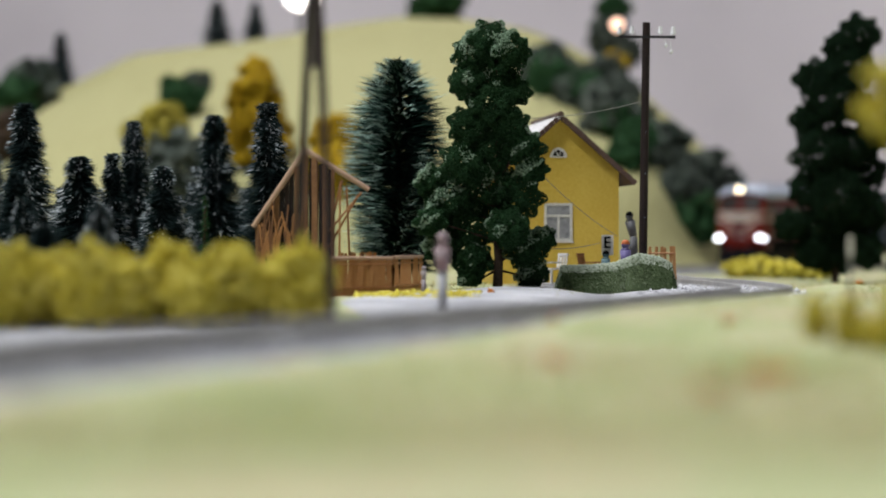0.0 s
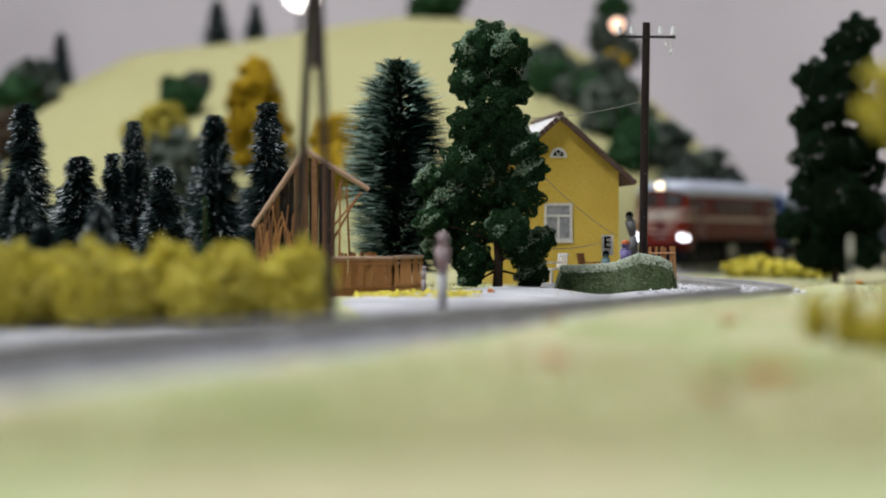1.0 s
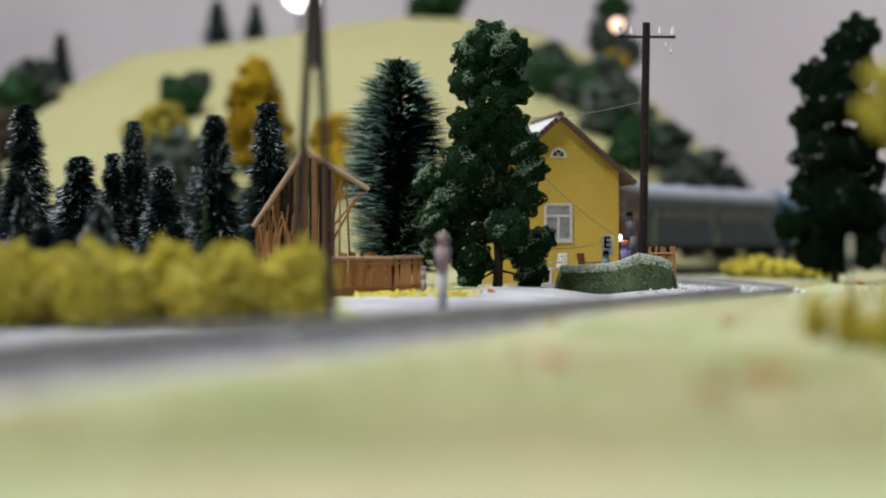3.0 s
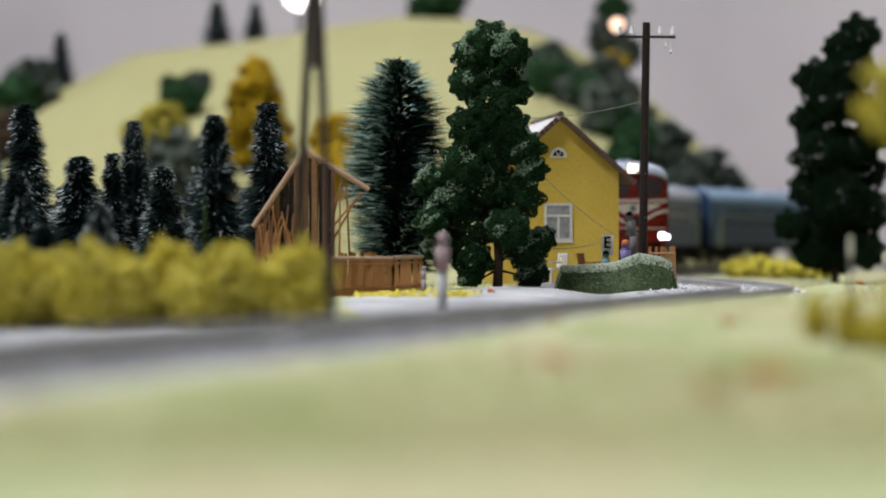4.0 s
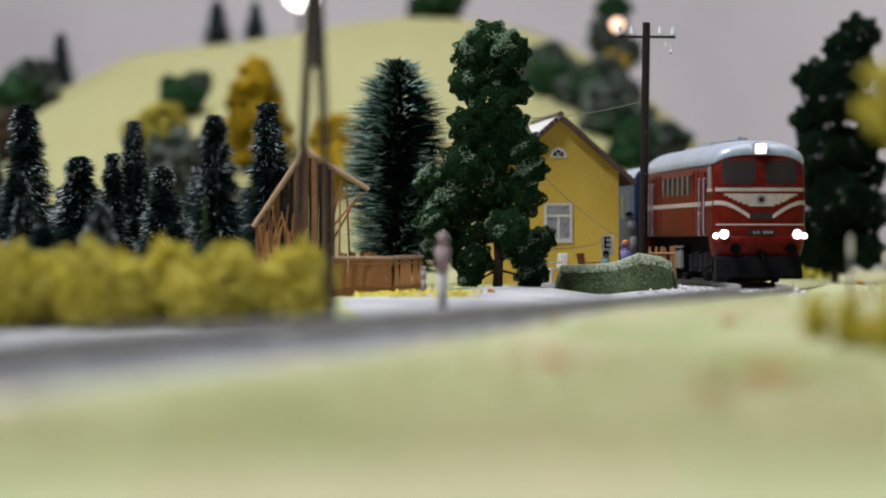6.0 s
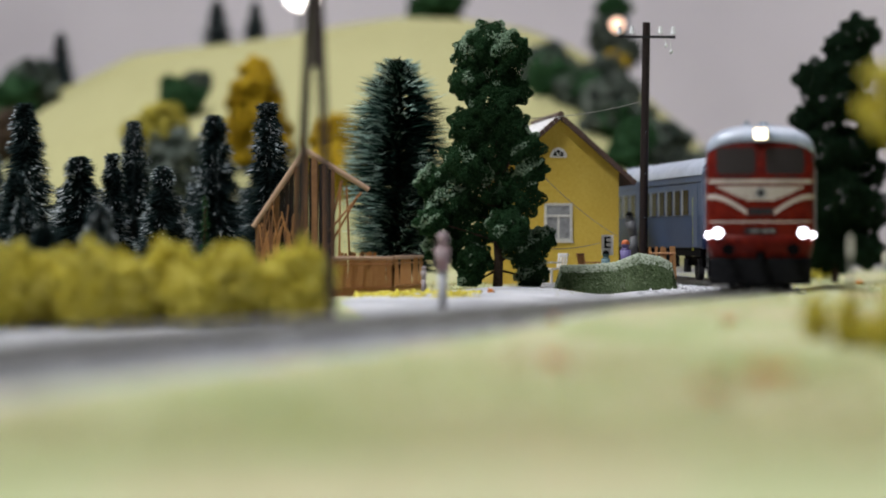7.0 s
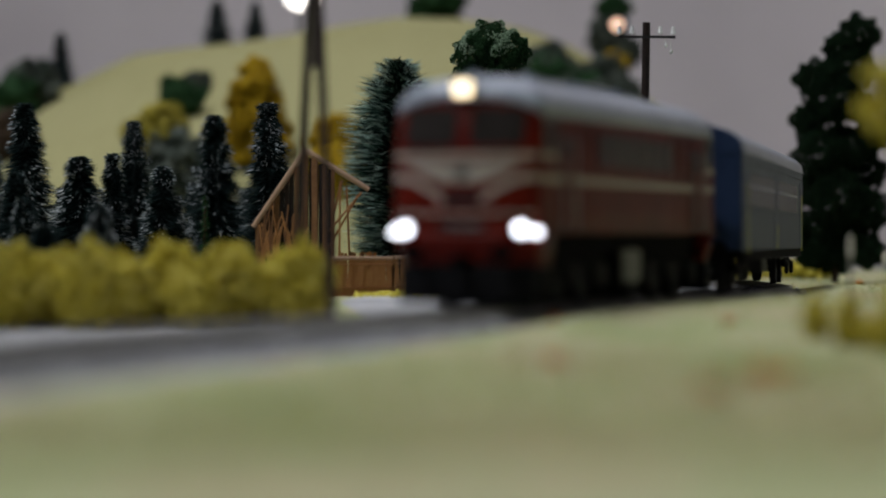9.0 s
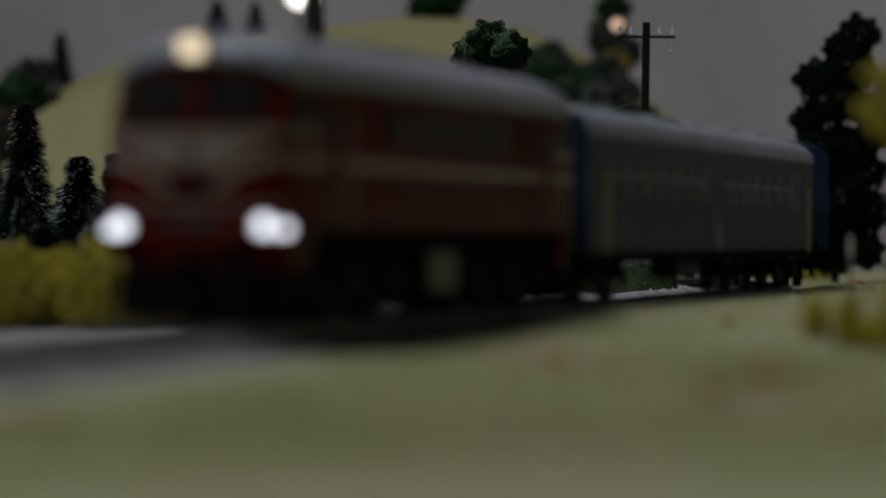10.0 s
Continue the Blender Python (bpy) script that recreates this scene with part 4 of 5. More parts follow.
# ---------------------------------------------------------------- yellow house
def build_house():
    d = 113.0
    hx = spot(990, d)
    w, ln = 2.1, 7.5
    g = ground_height(hx, d)
    house = thing("yellow_house", at(hx, d, 0, 0, 0, 5.0), "small yellow stucco house with gabled roof and white window", "house")
    eave, ridge = level(302, d) + .05, level(205, d)
    b = g - .1
    bm = BM()
    outline = [(-w, b), (w, b), (w, eave), (0, ridge - .12), (-w, eave)]
    front_ = [bm.verts.new((x, 0, z)) for x, z in outline]
    back = [bm.verts.new((x, ln, z)) for x, z in outline]
    bm.faces.new(front_[::-1])
    bm.faces.new(back)
    for i in range(5):
        bm.faces.new((front_[i], front_[(i + 1) % 5], back[(i + 1) % 5], back[i]))
    part("wall", bm, STUCCO, house)
    slope = math.atan2(ridge - eave, w)
    for sx in (-1, 1):
        bm = BM()
        run = math.hypot(w, ridge - eave) + .70
        box(bm, 0, run, -.42, ln + .4, -.02, .10, .015)
        for v in bm.verts:
            x, z = v.co.x, v.co.z
            v.co.x, v.co.z = sx * (x * math.cos(slope) + z * math.sin(slope)), ridge - x * math.sin(slope) + z * math.cos(slope) - .08
        if sx < 0:
            bmesh.ops.reverse_faces(bm, faces=bm.faces)
        # the left slope is pale, the right one brown
        roof = part("roof_slope", bm, PALETILE if sx < 0 else TILE, house, "pale roof slope" if sx < 0 else "brown tiled roof slope")
        bm = BM()
        for k in range(16):
            x = .1 + k * (run - .1) / 16
            box(bm, x, x + .2, -.46, -.40, -.05, .13, .01)
        for v in bm.verts:
            x, z = v.co.x, v.co.z
            v.co.x, v.co.z = sx * (x * math.cos(slope) + z * math.sin(slope)), ridge - x * math.sin(slope) + z * math.cos(slope) - .08
        part("verge_tiles", bm, TILE, roof, "brown verge tiles")
    bm = BM()
    rod(bm, (0, -.45, ridge + .02), (0, ln + .4, ridge + .02), .12, n=8)
    part("ridge", bm, TILE, house)
    for sx in (-1, 1):
        part("cornice", box(BM(), sx * w - (.28 if sx < 0 else .42), sx * w + (.42 if sx < 0 else .28), -.04, .0, eave - .14, eave - .02, .01), STUCCO, house)
    # arched attic window
    cx, cz, r = spot(988, d) - hx, level(279, d), .30
    bm = BM()
    arc = [bm.verts.new((cx + r * math.cos(a), -.05, cz + r * 1.15 * math.sin(a))) for a in np.linspace(0, math.pi, 14)]
    f = bm.faces.new(arc)
    ex = bmesh.ops.extrude_face_region(bm, geom=[f])["geom"]
    bmesh.ops.translate(bm, vec=(0, .08, 0), verts=[v for v in ex if isinstance(v, bmesh.types.BMVert)])
    bmesh.ops.recalc_face_normals(bm, faces=bm.faces)
    attic = part("attic_window", bm, WHITEPAINT, house, "white arched attic window")
    bm = BM()
    bm.faces.new([bm.verts.new((cx + .2 * math.cos(a), -.056, cz + .045 + .22 * math.sin(a))) for a in np.linspace(0, math.pi, 12)])
    part("pane", bm, PANE, attic)
    bm = BM()
    for a in (math.pi / 3, 2 * math.pi / 3):
        rod(bm, (cx, -.06, cz + .05), (cx + .21 * math.cos(a), -.06, cz + .05 + .23 * math.sin(a)), .014, n=4)
    part("glazing_bar", bm, WHITEPAINT, attic)
    # main window
    x0, x1 = spot(963, d) - hx, spot(1013, d) - hx
    z0, z1 = level(427, d), level(360, d)
    win = part("window", box(BM(), x0, x1, -.03, .02, z0, z1, .01), WHITEPAINT, house, "white window with grey curtains")
    m = (x0 + x1) / 2
    for a, b_, c, e in ((x0 + .1, m - .04, z0 + .1, z0 + .84), (m + .04, x1 - .1, z0 + .1, z0 + .84), (x0 + .1, x1 - .1, z0 + .93, z1 - .1)):
        part("pane", box(BM(), a, b_, -.036, -.028, c, e), CURTAIN, win)
    part("window_frame", box(BM(), x0 - .04, x1 + .04, -.06, -.0, z0 - .06, z0, .01), WHITEPAINT, win)
    for k, (a, b_, c, e) in enumerate(((x0, x0 + .08, z0, z1), (x1 - .08, x1, z0, z1), (m - .035, m + .035, z0, z0 + .88), (x0, x1, z0 + .86, z0 + .92), (x0, x1, z1 - .08, z1), (x0, x1, z0, z0 + .08))):
        part("window_frame", box(BM(), a, b_, -.06, -.03, c, e, .008), WHITEPAINT, win)
    return d, hx


CURTAIN = shade("grey_curtained_pane", [(.16, .16, .18), (.34, .34, .36)], .3, grain=6, coarse=2, bump=.1)
build_house()


# ---------------------------------------------------------------- telegraph pole
def build_pole():
    d = 109.0
    x = spot(1140, d)
    g = ground_height(x, d)
    pole = thing("telegraph_pole", at(x, d, 0, 0, .5, 0), "dark tarred wooden telegraph pole with four glass insulators", "telegraph pole")
    top = level(40, d)
    bm = BM()
    rod(bm, (-.06, 0, g - .2), (0, 0, top), .15, .13, 12)
    part("pole", bm, TARWOOD, pole)
    z = level(66, d)
    part("crossarm", box(BM(), -.98, .98, -.16, -.09, z - .045, z + .045, .012), DARKGREY, pole)
    for ox in (-.92, -.50, .46, .90):
        bm = BM()
        rod(bm, (ox, -.125, z), (ox, -.125, z + .12), .02, n=6)
        rod(bm, (ox, -.125, z + .10), (ox, -.125, z + .20), .10, .08, 10)
        rod(bm, (ox, -.125, z + .20), (ox, -.125, z + .36), .08, .06, 10)
        part("insulator", bm, INSULATOR, pole, "clear glass insulator")
    for ox, oz in ((.62, -.28), (.80, -.50)):
        bm = rod(BM(), (ox, -.12, z - .04), (ox + .04, -.12, z + oz), .012, n=4)
        ball(bm, (ox + .04, -.12, z + oz), .07, 1, 1.3)
        part("hanging_insulator", bm, INSULATOR, pole, "small clear hanging insulator")
    for zz in (2.1, 3.6, 5.0):
        bm = BM()
        rod(bm, (0, -.11, zz), (0, -.14, zz), .02, n=6)
        part("bolt", bm, SILVER, pole)


INSULATOR = shade("white_porcelain", [(.72, .73, .75), (.82, .83, .85)], .12, grain=6, coarse=1, bump=0, spec=.8)
build_pole()


def build_mast():
    """The twin-leg wooden pole by the hedge; its legs straddle the end of the hedge."""
    d = 69.5
    apex = spot(557, d)
    top = level(-45, d)
    mast = thing("twin_leg_pole", at(0, 0, 0), "dark wooden A-shaped telegraph pole beside the hedge", "telegraph pole")
    legs = []
    for px, dd, o in ((521, 75.0, -.07), (588, 67.2, .07)):
        x = spot(px, dd)
        foot, head = Vector((x, dd, ground_height(x, dd) - .15)), Vector((apex + o, d, top))
        legs.append((foot, head))
        part("leg", rod(BM(), foot, head, .10, .10, 10), TARWOOD, mast)
    for py in range(-40, 116, 9):
        k = (level(py, d) - legs[0][0].z) / (top - legs[0][0].z)
        a, b = (f.lerp(h, k) for f, h in legs)
        part("brace", rod(BM(), a, b, .07, .07, 6), TARWOOD, mast)


build_mast()


# ---------------------------------------------------------------- shed and fences
def build_shed():
    d = 100.0
    apex, left, right = (spot(540, d), level(266, d)), (spot(448, d), level(402, d)), (spot(650, d), level(334, d))
    shed = thing("twig_shed", at(0, d, 0), "open lean-to shed built of brown wooden twigs", "shed")
    g = ground_height(apex[0], d)
    rng = random.Random(4)
    for a, b in ((apex, left), (apex, right)):
        for y in (0, 2.2):
            bm = BM()
            rod(bm, (a[0], y, a[1]), (b[0], y, b[1]), .095, .08, 8)
            part("rafter", bm, PALEWOOD, shed)
    bm = BM()
    rod(bm, (apex[0], -.1, apex[1] + .02), (apex[0], 2.4, apex[1] + .02), .07, n=8)
    part("ridge_beam", bm, PALEWOOD, shed)
    def under(x):
        if x < apex[0]:
            return left[1] + (apex[1] - left[1]) * (x - left[0]) / (apex[0] - left[0])
        return apex[1] + (right[1] - apex[1]) * (x - apex[0]) / (right[0] - apex[0])
    # wide planks under the ridge
    for px, wide in ((523, .045), (540, .085), (557, .095), (575, .07), (589, .04)):
        x = spot(px, d)
        bm = BM()
        box(bm, x - wide, x + wide, -.05 + rng.uniform(-.04, .04), .03, g - .1, under(x) - .06, .02)
        for v in bm.verts:
            v.co.x += rng.uniform(-.025, .025)
        part("plank", bm, WOOD, shed)
    # dark boards behind, with crooked twigs in front of them
    for i in range(16):
        x = left[0] + .08 + (spot(592, d) - left[0] - .1) * i / 16
        part("board", box(BM(), x - .02, x + .12, .10, .14, g - .1, under(x + .05) - .12, .01), TARWOOD if i % 4 else WOOD, shed)
    for i in range(44):
        x = left[0] + .12 + rng.random() * (spot(528, d) - left[0] - .1)
        z0 = g + rng.uniform(.6, 1.6)
        x1 = min(max(x + rng.uniform(-.4, .4), left[0] + .15), spot(560, d))
        bm = BM()
        top = min(under(x1) - .1, z0 + rng.uniform(.6, 1.6))
        mid = ((x + x1) / 2 + rng.uniform(-.05, .05), -.06, (z0 + top) / 2)
        rod(bm, (x, -.05, z0 - .4), mid, .045, .035, 6)
        rod(bm, mid, (x1, -.04, top), .035, .025, 6)
        part("twig", bm, FENCEWOOD if i % 3 else WOOD, shed)
    for i in range(12):
        k = i / 11
        bm = BM()
        y = .1 + 2.0 * k
        rod(bm, (apex[0] - .02, y, apex[1] - .02), (left[0] + .05, y, left[1] - .02), .05, .045, 6)
        part("roof_pole", bm, WOOD, shed)
    for a, b in (((spot(600, d), 0, g), (spot(602, d), 0, level(322, d))), ((spot(582, d), 0, level(410, d)), (spot(640, d), 0, level(340, d))),
                 ((spot(585, d), .3, level(400, d)), (spot(605, d), .3, level(318, d))), ((spot(620, d), .8, g), (spot(612, d), .8, level(330, d))),
                 ((spot(575, d), .1, level(450, d)), (spot(634, d), .1, level(345, d)))):
        bm = BM()
        rod(bm, a, b, .04, .035, 6)
        part("strut", bm, FENCEWOOD, shed)


def picket(name, a, b, z0, z1, count, label, wide=.055, lean=.06, group="", seed=1):
    """A run of fence: two rails and single pickets."""
    fence = thing(name, at(a[0], a[1], 0), label, "fence", group)
    rng = random.Random(seed)
    run = Vector((b[0] - a[0], b[1] - a[1], 0))
    for z in (z0 + (z1 - z0) * .25, z0 + (z1 - z0) * .86):
        bm = BM()
        rod(bm, (0, -.045, z), (run.x, run.y - .045, z), .035, n=6)
        part("rail", bm, FENCEWOOD, fence)
    if count > 8 and count != 14:
        part("cap_rail", rod(BM(), (0, -.02, z1 + .01), (run.x, run.y - .02, z1 + .01), .065, .055, 8), PALEWOOD, fence, "pale rounded cap rail")
    for i in range(count):
        p = run * (i / (count - 1))
        bm = BM()
        box(bm, p.x - wide, p.x + wide, p.y - .025, p.y + .02, z0, z1 + rng.uniform(-.025, .025), .012)
        k = rng.uniform(-lean, lean)
        for v in bm.verts:
            v.co.x += k * (v.co.z - z0)
        part("picket", bm, FENCEWOOD, fence)
    return fence


build_shed()
for k, (pa, pb, da, db, top, n) in enumerate([(586, 694, 97, 98, 458, 26), (696, 748, 98, 103, 456, 13), (604, 662, 104, 104, 447, 14), (1148, 1196, 108.5, 108, 437, 6)]):
    a, b = (spot(pa, da), da), (spot(pb, db), db)
    z0 = min(ground_height(*a), ground_height(*b)) - .03
    picket("picket_fence", a, b, z0, level(top, (da + db) / 2), n, "low orange-brown wooden picket fence", wide=.05, group="wooden fences", seed=k + 2)
bm = BM()
stile = thing("wooden_trough", at(spot(672, 103), 103, ground_height(-2, 103)), "weathered wooden handcart tipped on the yard", "handcart")
box(bm, -.45, .4, -.3, .3, .5, .75, .03, pose(0, 0, 0, 0, -22, 0))
part("body", bm, FENCEWOOD, stile)
bm = BM()
for ox in (-.35, .35):
    rod(bm, (ox, 0, 0), (ox, 0, .62), .05, n=6)
part("leg", bm, FENCEWOOD, stile)


# ---------------------------------------------------------------- small things round the house
PALEFLOCK = shade("white_green_flock", [(.22, .27, .18), (.36, .40, .32), (.50, .53, .46)], .9, grain=6, coarse=.8, bump=.3, island=.5, spec=.1)


def build_mound():
    d = 106.0
    x0, x1 = spot(975, d), spot(1203, d)
    verts, faces = [], []
    nx, ny = 40, 14
    g = -.60
    for j in range(ny + 1):
        for i in range(nx + 1):
            u, v = i / nx, j / ny * 2 - 1
            top = float(np.interp(u, [0, .06, .3, .5, .68, .85, 1], [.9, 1.08, 1.1, 1.18, 1.48, 1.36, 1.0]))
            z = g + top * max(0, 1 - abs(v) ** 3) * min(1, u * 12 + .02, (1 - u) * 14 + .02) + .07 * noise.noise((u * 14, v * 3, 2))
            verts.append((x0 + (x1 - x0) * u, d + v * 1.1, z))
    n = nx + 1
    faces = [(j * n + i, j * n + i + 1, (j + 1) * n + i + 1, (j + 1) * n + i) for j in range(ny) for i in range(nx)]
    hedge = thing("clipped_hedge", at(0, 0, 0), "low mossy dark green hedge with pale top", "hedge")
    sheet("core", verts, faces, MOSS, hedge, smooth=True)
    rng = np.random.default_rng(8)
    places = []
    for _ in range(7000):
        u, v = rng.random(), rng.uniform(-1, .3)
        top = float(np.interp(u, [0, .06, .3, .5, .68, .85, 1], [.9, 1.08, 1.1, 1.18, 1.48, 1.36, 1.0]))
        z = g + top * max(0, 1 - abs(v) ** 3) * min(1, u * 12 + .02, (1 - u) * 14 + .02)
        places.append((x0 + (x1 - x0) * u, d + v * 1.1, z, rng.uniform(.014, .034)))
    clumps("foliage", places, MOSS, hedge, 8, .4)
    pale = []
    for _ in range(5000):
        u, v = rng.random(), rng.uniform(-.60, .25)
        top = float(np.interp(u, [0, .06, .3, .5, .68, .85, 1], [.9, 1.08, 1.1, 1.18, 1.48, 1.36, 1.0]))
        z = g + top * max(0, 1 - abs(v) ** 3) * min(1, u * 12 + .02, (1 - u) * 14 + .02)
        pale.append((x0 + (x1 - x0) * u, d + v * 1.1, z + .015, rng.uniform(.012, .03)))
    clumps("frosted_top", pale, PALEFLOCK, hedge, 9, .4, "pale frosted flock on top")


build_mound()


def figurine(px, d, foot, head, label, mat, seed, lean=0.0, leg=.10, hair=None):
    """A tiny painted figure, kept as one plain mesh."""
    x = spot(px, d)
    h = head - foot
    bm = BM()
    rod(bm, (0, 0, 0), (0, 0, h * .5), h * leg, h * min(leg, .075), 12)
    rod(bm, (0, 0, h * .5), (lean, 0, h * .80), h * .075, h * .105, 12)
    rod(bm, (lean, 0, h * .80), (lean * 1.1, 0, h * .86), h * .095, h * .045, 12)
    ball(bm, (lean * 1.15, 0, h * .91), h * .08, 2, 1.15)
    for f in bm.faces:
        f.material_index = 1 if hair and ((f.calc_center_median().z > h * .91) if leg > .09 else (f.calc_center_median().z < h * .4)) else 0
    ob = part("figurine", bm, mat, None, smooth=True)
    if hair:
        ob.data.materials.append(hair)
    ob.matrix_world = at(x, d, foot)
    tagged(ob, label, "figurine", "tiny figurines by the house")


ORANGEHAIR = shade("orange_paint", [(.45, .09, .02), (.62, .16, .04)], .6, grain=6, coarse=1, bump=.1)
LILAC = shade("lilac_paint", [(.15, .12, .30), (.24, .2, .42)], .6, grain=6, coarse=1, bump=.1)
GREYCOAT = shade("grey_paint", [(.035, .035, .04), (.11, .11, .115)], .6, grain=3, coarse=1, bump=.1)
PINKISH = shade("pale_pink_paint", [(.24, .12, .12), (.27, .22, .23), (.32, .29, .30)], .6, grain=1.2, coarse=.8, bump=.1)
TEALPAINT = shade("teal_paint", [(.05, .12, .14), (.15, .26, .30)], .6, grain=4, coarse=1, bump=.1)
def stand(px, dd):
    return ground_height(spot(px, dd), dd)


part("low_platform", box(BM(), -.5, .5, -.4, .4, -.9, 0, .03), PALEWOOD).matrix_world = at(spot(1120, 110.3), 110.3, .62)
tagged(bpy.data.objects["low_platform"], "low pale wooden platform behind the hedge", "platform")
figurine(1107, 107.8, stand(1107, 107.8), level(424, 107.8), "tiny lilac-painted plain figurine behind the hedge", LILAC, 1, hair=ORANGEHAIR)
figurine(1121, 110.3, .62, level(374, 110.3), "tiny grey-painted plain figurine beside the pole", GREYCOAT, 2, -.12, hair=BLACK)
figurine(1072, 107.6, stand(1072, 107.6), level(443, 107.6), "tiny teal-painted plain figurine behind the hedge", TEALPAINT, 3, hair=BLACK)
figurine(783, 82.0, stand(783, 82), level(410, 82), "pale pink plain figurine near the track", PINKISH, 5, leg=.06, hair=GRAVEL)
figurine(750, 97, stand(750, 97), level(470, 97), "tiny white plain figurine at the fence", PINKISH, 6)


def garden_chair(px, d, turn, mat, label):
    """A tiny garden chair on the terrace."""
    chair = thing("garden_chair", at(spot(px, d), d, -.1, 0, 0, turn), label, "chair", "chairs on the terrace")
    part("seat", box(BM(), -.25, .25, -.25, .25, .44, .50, .02), mat, chair)
    for x in (-.2, -.07, .07, .2):
        part("back_slat", box(BM(), x - .045, x + .045, .24, .28, .5, 1.02, .015, pose(0, .1, 0, -10, 0, 0)), mat, chair)
    part("back_rail", box(BM(), -.26, .26, .23, .30, .96, 1.06, .02, pose(0, .1, 0, -10, 0, 0)), mat, chair)
    for x in (-.21, .21):
        for y in (-.21, .21):
            part("leg", rod(BM(), (x, y, 0), (x, y, .45), .035, .03, 6), mat, chair)
        part("armrest", box(BM(), x - .04, x + .04, -.24, .26, .66, .71, .015), mat, chair)


TERRACE = part("terrace", box(BM(), spot(950, 108.5), spot(1092, 108.5), 107.9, 109.6, -.8, -.1, .03), GRAVEL)
tagged(TERRACE, "low pale gravel terrace before the house", "terrace", kind="structure")
garden_chair(1052, 108.7, 60, FENCEWOOD, "tiny orange-brown wooden garden chair behind the hedge")
garden_chair(976, 108.7, -50, WHITEPAINT, "tiny white garden chair behind the hedge")


def board_sign():
    d = 108.2
    sign = thing("small_sign", at(spot(1075, d), d, -.6), "small white board with a black letter on a post", "sign")
    bm = BM()
    rod(bm, (0, 0, 0), (0, 0, 1.2), .03, n=6)
    part("post", bm, DARKGREY, sign)
    h0, h1 = level(452, d) + .6, level(416, d) + .6
    part("board", box(BM(), -.2, .2, -.05, -.02, h0, h1, .01), WHITEPAINT, sign)
    bm = BM()
    z0, z1 = h0 + (h1 - h0) * .35, h1 - .06
    box(bm, -.11, -.04, -.062, -.052, z0, z1)
    for z in (z1 - .06, (z0 + z1) / 2 - .03, z0):
        box(bm, -.04, .10, -.062, -.052, z, z + .06)
    part("letter", bm, BLACK, sign, "black letter")


board_sign()


def marker_post(px, d, py):
    x = spot(px, d)
    g = ground_height(x, d)
    post = thing("marker_post", at(x, d, g), "white marker post with dark foot on the meadow", "post")
    h = level(py, d) - g
    bm = BM()
    rod(bm, (0, 0, -.1), (0, 0, h * .72), .04, n=8)
    part("shaft", bm, BOXGREY, post)
    part("head", box(BM(), -.055, .055, -.05, .05, h * .7, h, .02), WHITEPAINT, post)


marker_post(1505, 72, 418)
FLOWER = shade("orange_flower_flock", [(.45, .12, .02), (.7, .25, .05)], .9, grain=6, coarse=1, bump=.3, island=.5, spec=.1)
for px, dd, s in ((1520, 132, .2), (1290, 62, .12), (868, 96, .14), (980, 60, .1), (985, 47, .16), (1345, 41, .22), (1395, 42, .16), (1262, 37, .2)):
    bush("flower_clump", spot(px, dd), dd, ground_height(spot(px, dd), dd), s * 1.6, s * 1.4, s, "small clump of orange flowers in the grass", FLOWER, 60, 500 + px, s * .2, "flower clumps in the grass", "flowers")


def spot_lamp(px, py, d, r, mat, label, foot):
    """A round glowing lamp on a thin post."""
    x, z = spot(px, d), level(py, d)
    lamp = thing("globe_lamp", at(x, d, z), label, "lamp")
    bm = BM()
    ball(bm, (0, 0, 0), r, 2)
    part("globe", bm, mat, lamp)
    bm = BM()
    rod(bm, (0, .02, -r * .9), (0, .02, foot - z), r * .12, r * .16, 8)
    part("post", bm, DARKGREY, lamp)


spot_lamp(533, -12, 240, 1.22, HALLGLOW, "glaring white globe lamp behind the hill", 8)
spot_lamp(1092, 44, 205, .42, PINKGLOW, "warm glowing globe lamp among the slope trees", 8)


# thin telegraph wires
def wire(a, b, sag, label):
    bm = BM()
    a, b = Vector(a), Vector(b)
    last = None
    for i in range(13):
        k = i / 12
        p = a.lerp(b, k) - Vector((0, 0, sag * 4 * k * (1 - k)))
        if last is not None:
            rod(bm, last, p, .012, n=4)
        last = p
    tagged(part("wire", bm, THREAD, None), label, "wire", "thin wires")


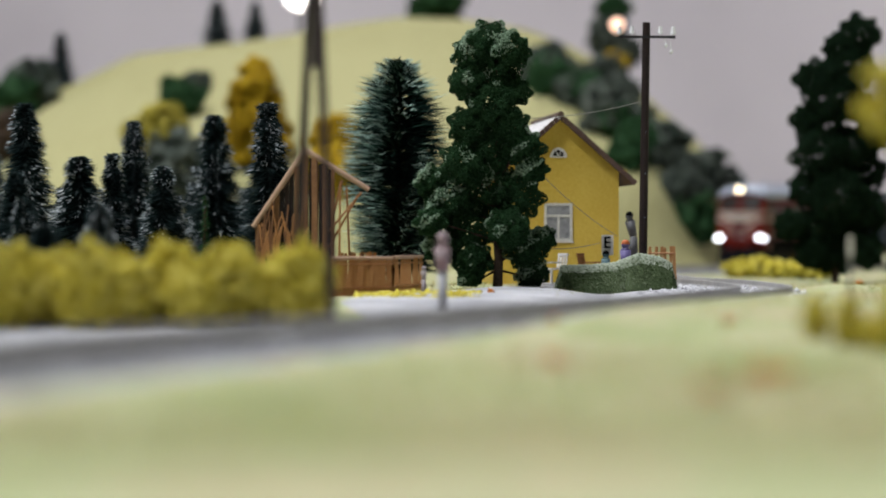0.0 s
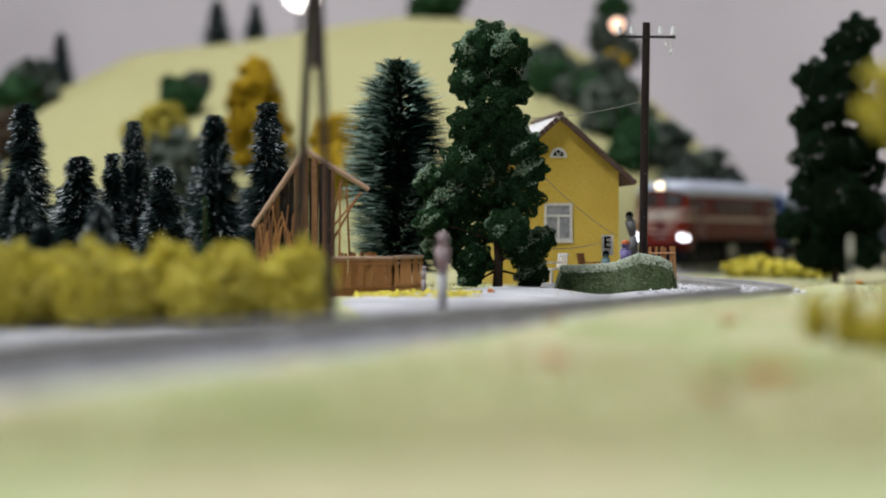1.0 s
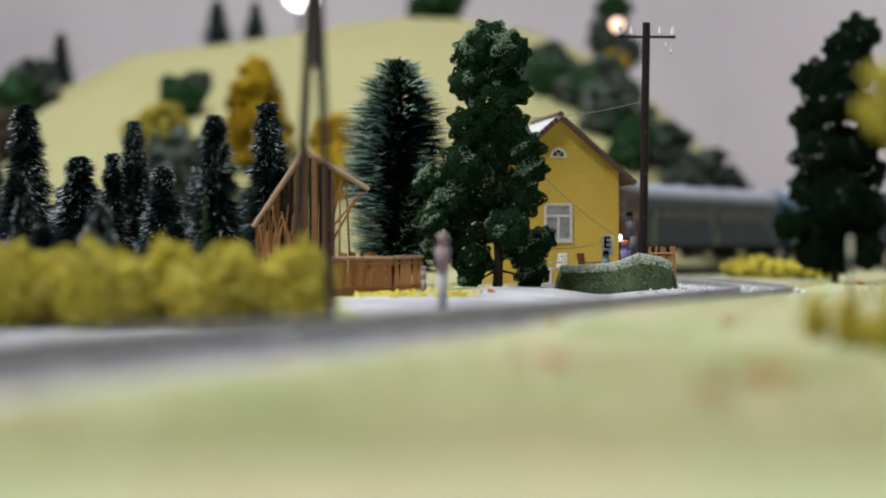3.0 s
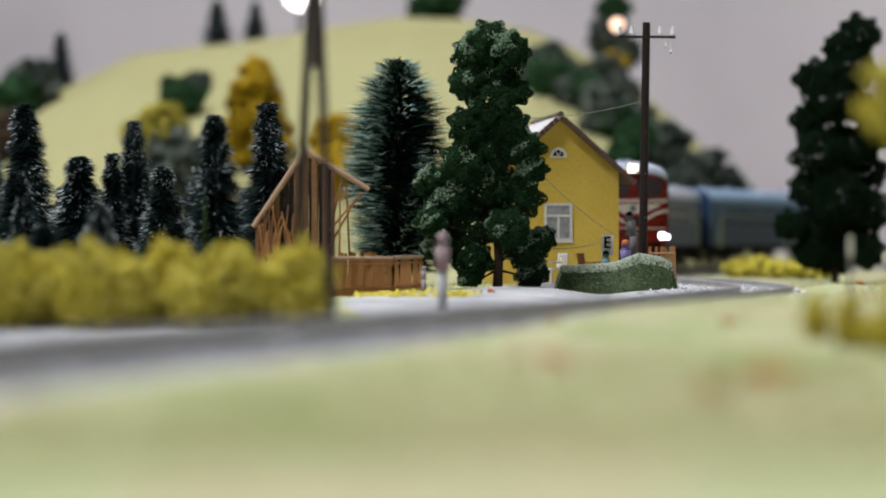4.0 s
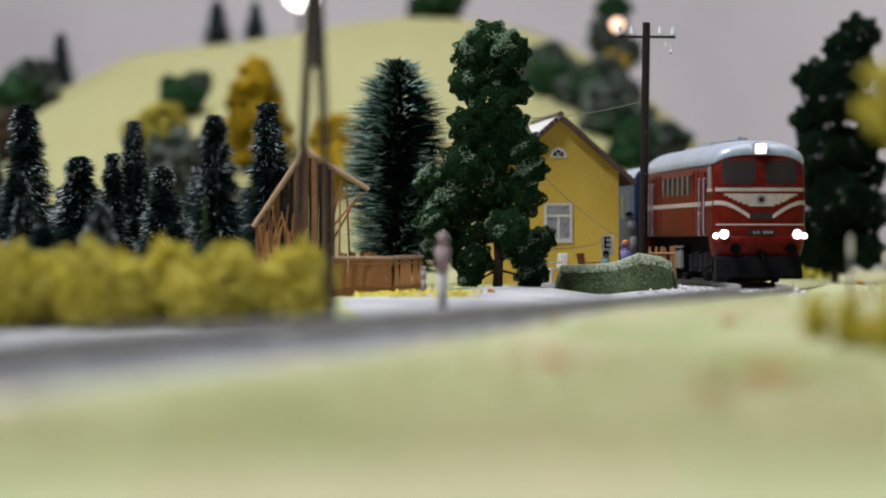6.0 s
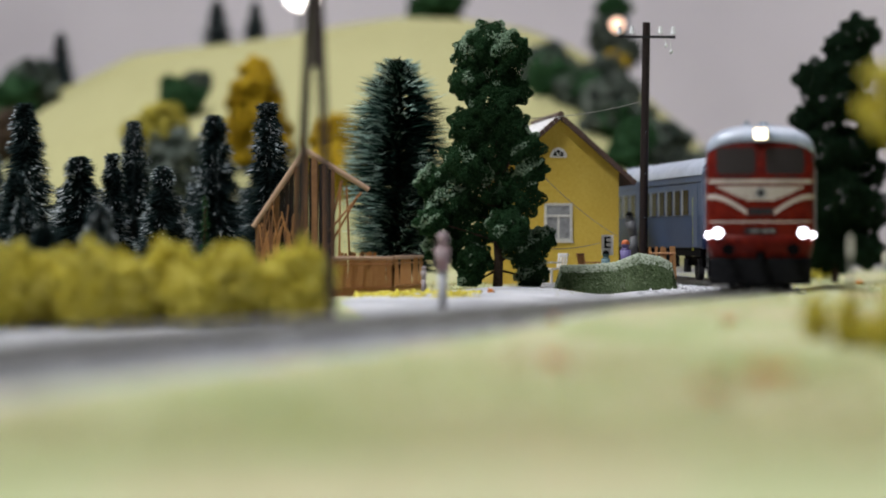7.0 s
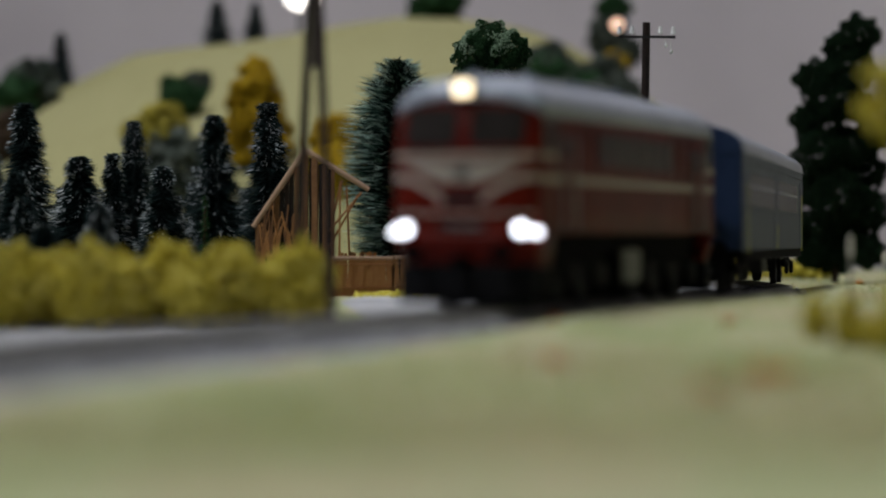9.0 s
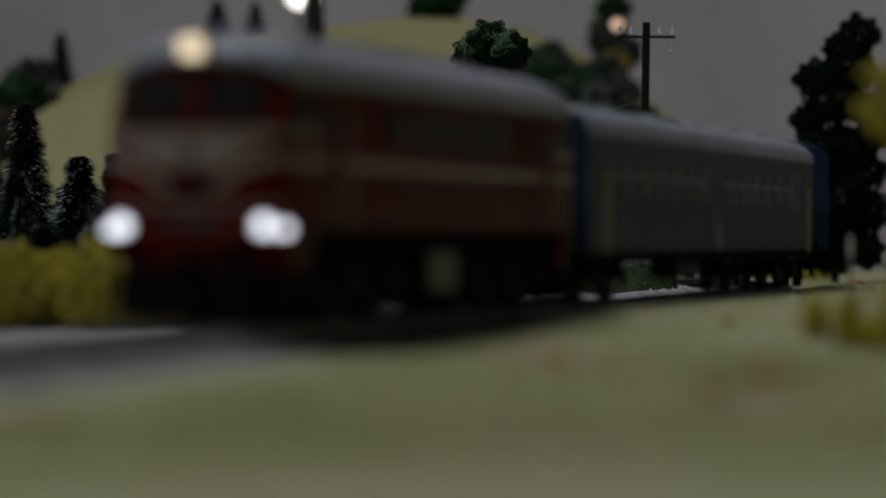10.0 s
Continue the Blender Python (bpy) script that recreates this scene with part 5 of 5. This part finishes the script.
THREAD = shade("grey_thread", [(.12, .115, .105), (.22, .21, .19)], .6, grain=4, coarse=1, bump=0)
dw = 109
wire((spot(1134, dw), dw, level(180, dw)), (spot(930, 104), 104, level(210, 104)), .12, "thin grey wire from the pole to the tree")
wire((spot(1092, 108), 108, level(418, 108)), (spot(950, 104), 104, level(300, 104)), .15, "thin slack wire by the house")
wire((spot(1062, 108), 108, level(430, 108)), (spot(960, 104), 104, level(440, 104)), .08, "thin slack wire by the house")


# ---------------------------------------------------------------- grass fibres
def build_fibres():
    rng = np.random.default_rng(21)
    verts, faces = [], []
    for _ in range(26000):
        d = 26 + 110 * rng.random() ** 1.3
        x = spot(rng.uniform(-60, 1640), d)
        if abs(x - track_x(d)) < 3.0:
            continue
        if x < track_x(d) and d < 100 and rng.random() < .7:
            continue
        z = ground_height(x, d) - .02
        h, w = rng.uniform(.06, .17), rng.uniform(.012, .025)
        a, lx, ly = rng.uniform(0, 3.14), rng.normal(0, .05), rng.normal(0, .05)
        n = len(verts)
        verts += [(x - w * math.cos(a), d - w * math.sin(a), z), (x + w * math.cos(a), d + w * math.sin(a), z), (x + lx, d + ly, z + h)]
        faces.append((n, n + 1, n + 2))
    tagged(sheet("grass_fibres", verts, faces, FIBRE), "short pale static grass fibres on the meadow", "grass", kind="stuff")
    places = []
    for k in range(420):
        d = rng.uniform(90, 97) if k % 3 else rng.uniform(95, 96.5)
        x = spot(rng.uniform(630, 850), d)
        if abs(x - track_x(d)) < 3:
            continue
        places.append((x, d, ground_height(x, d) + .03, rng.uniform(.04, .12)))
    tagged(clumps("grass_tufts", places, OLIVE, None, 22), "yellow-green flock tufts by the fence", "grass", kind="stuff")


build_fibres()


# ---------------------------------------------------------------- what moves
def motions():
    times = [i * .25 for i in range(41)]
    walk(LOCO, [(t, ride(START - SPEED * t, 3.9, LL - 7.8, 0)) for t in times])
    walk(COACH_A, [(t, ride(START - SPEED * t + LL + 1.1, 3.0, CL - 6, 0)) for t in times])
    walk(COACH_B, [(t, ride(START - SPEED * t + LL + 1.1 + CL + .9, 3.0, CL - 6, 0)) for t in times])
    for vehicle, r in ((LOCO, .525), (COACH_A, .46), (COACH_B, .46)):
        for wheel in wheels_of(vehicle):
            y = wheel.location.y / S
            walk(wheel, [(i / 30, at(0, y, r, math.degrees(SPEED * i / 30 / r) % 360)) for i in range(301)])


motions()
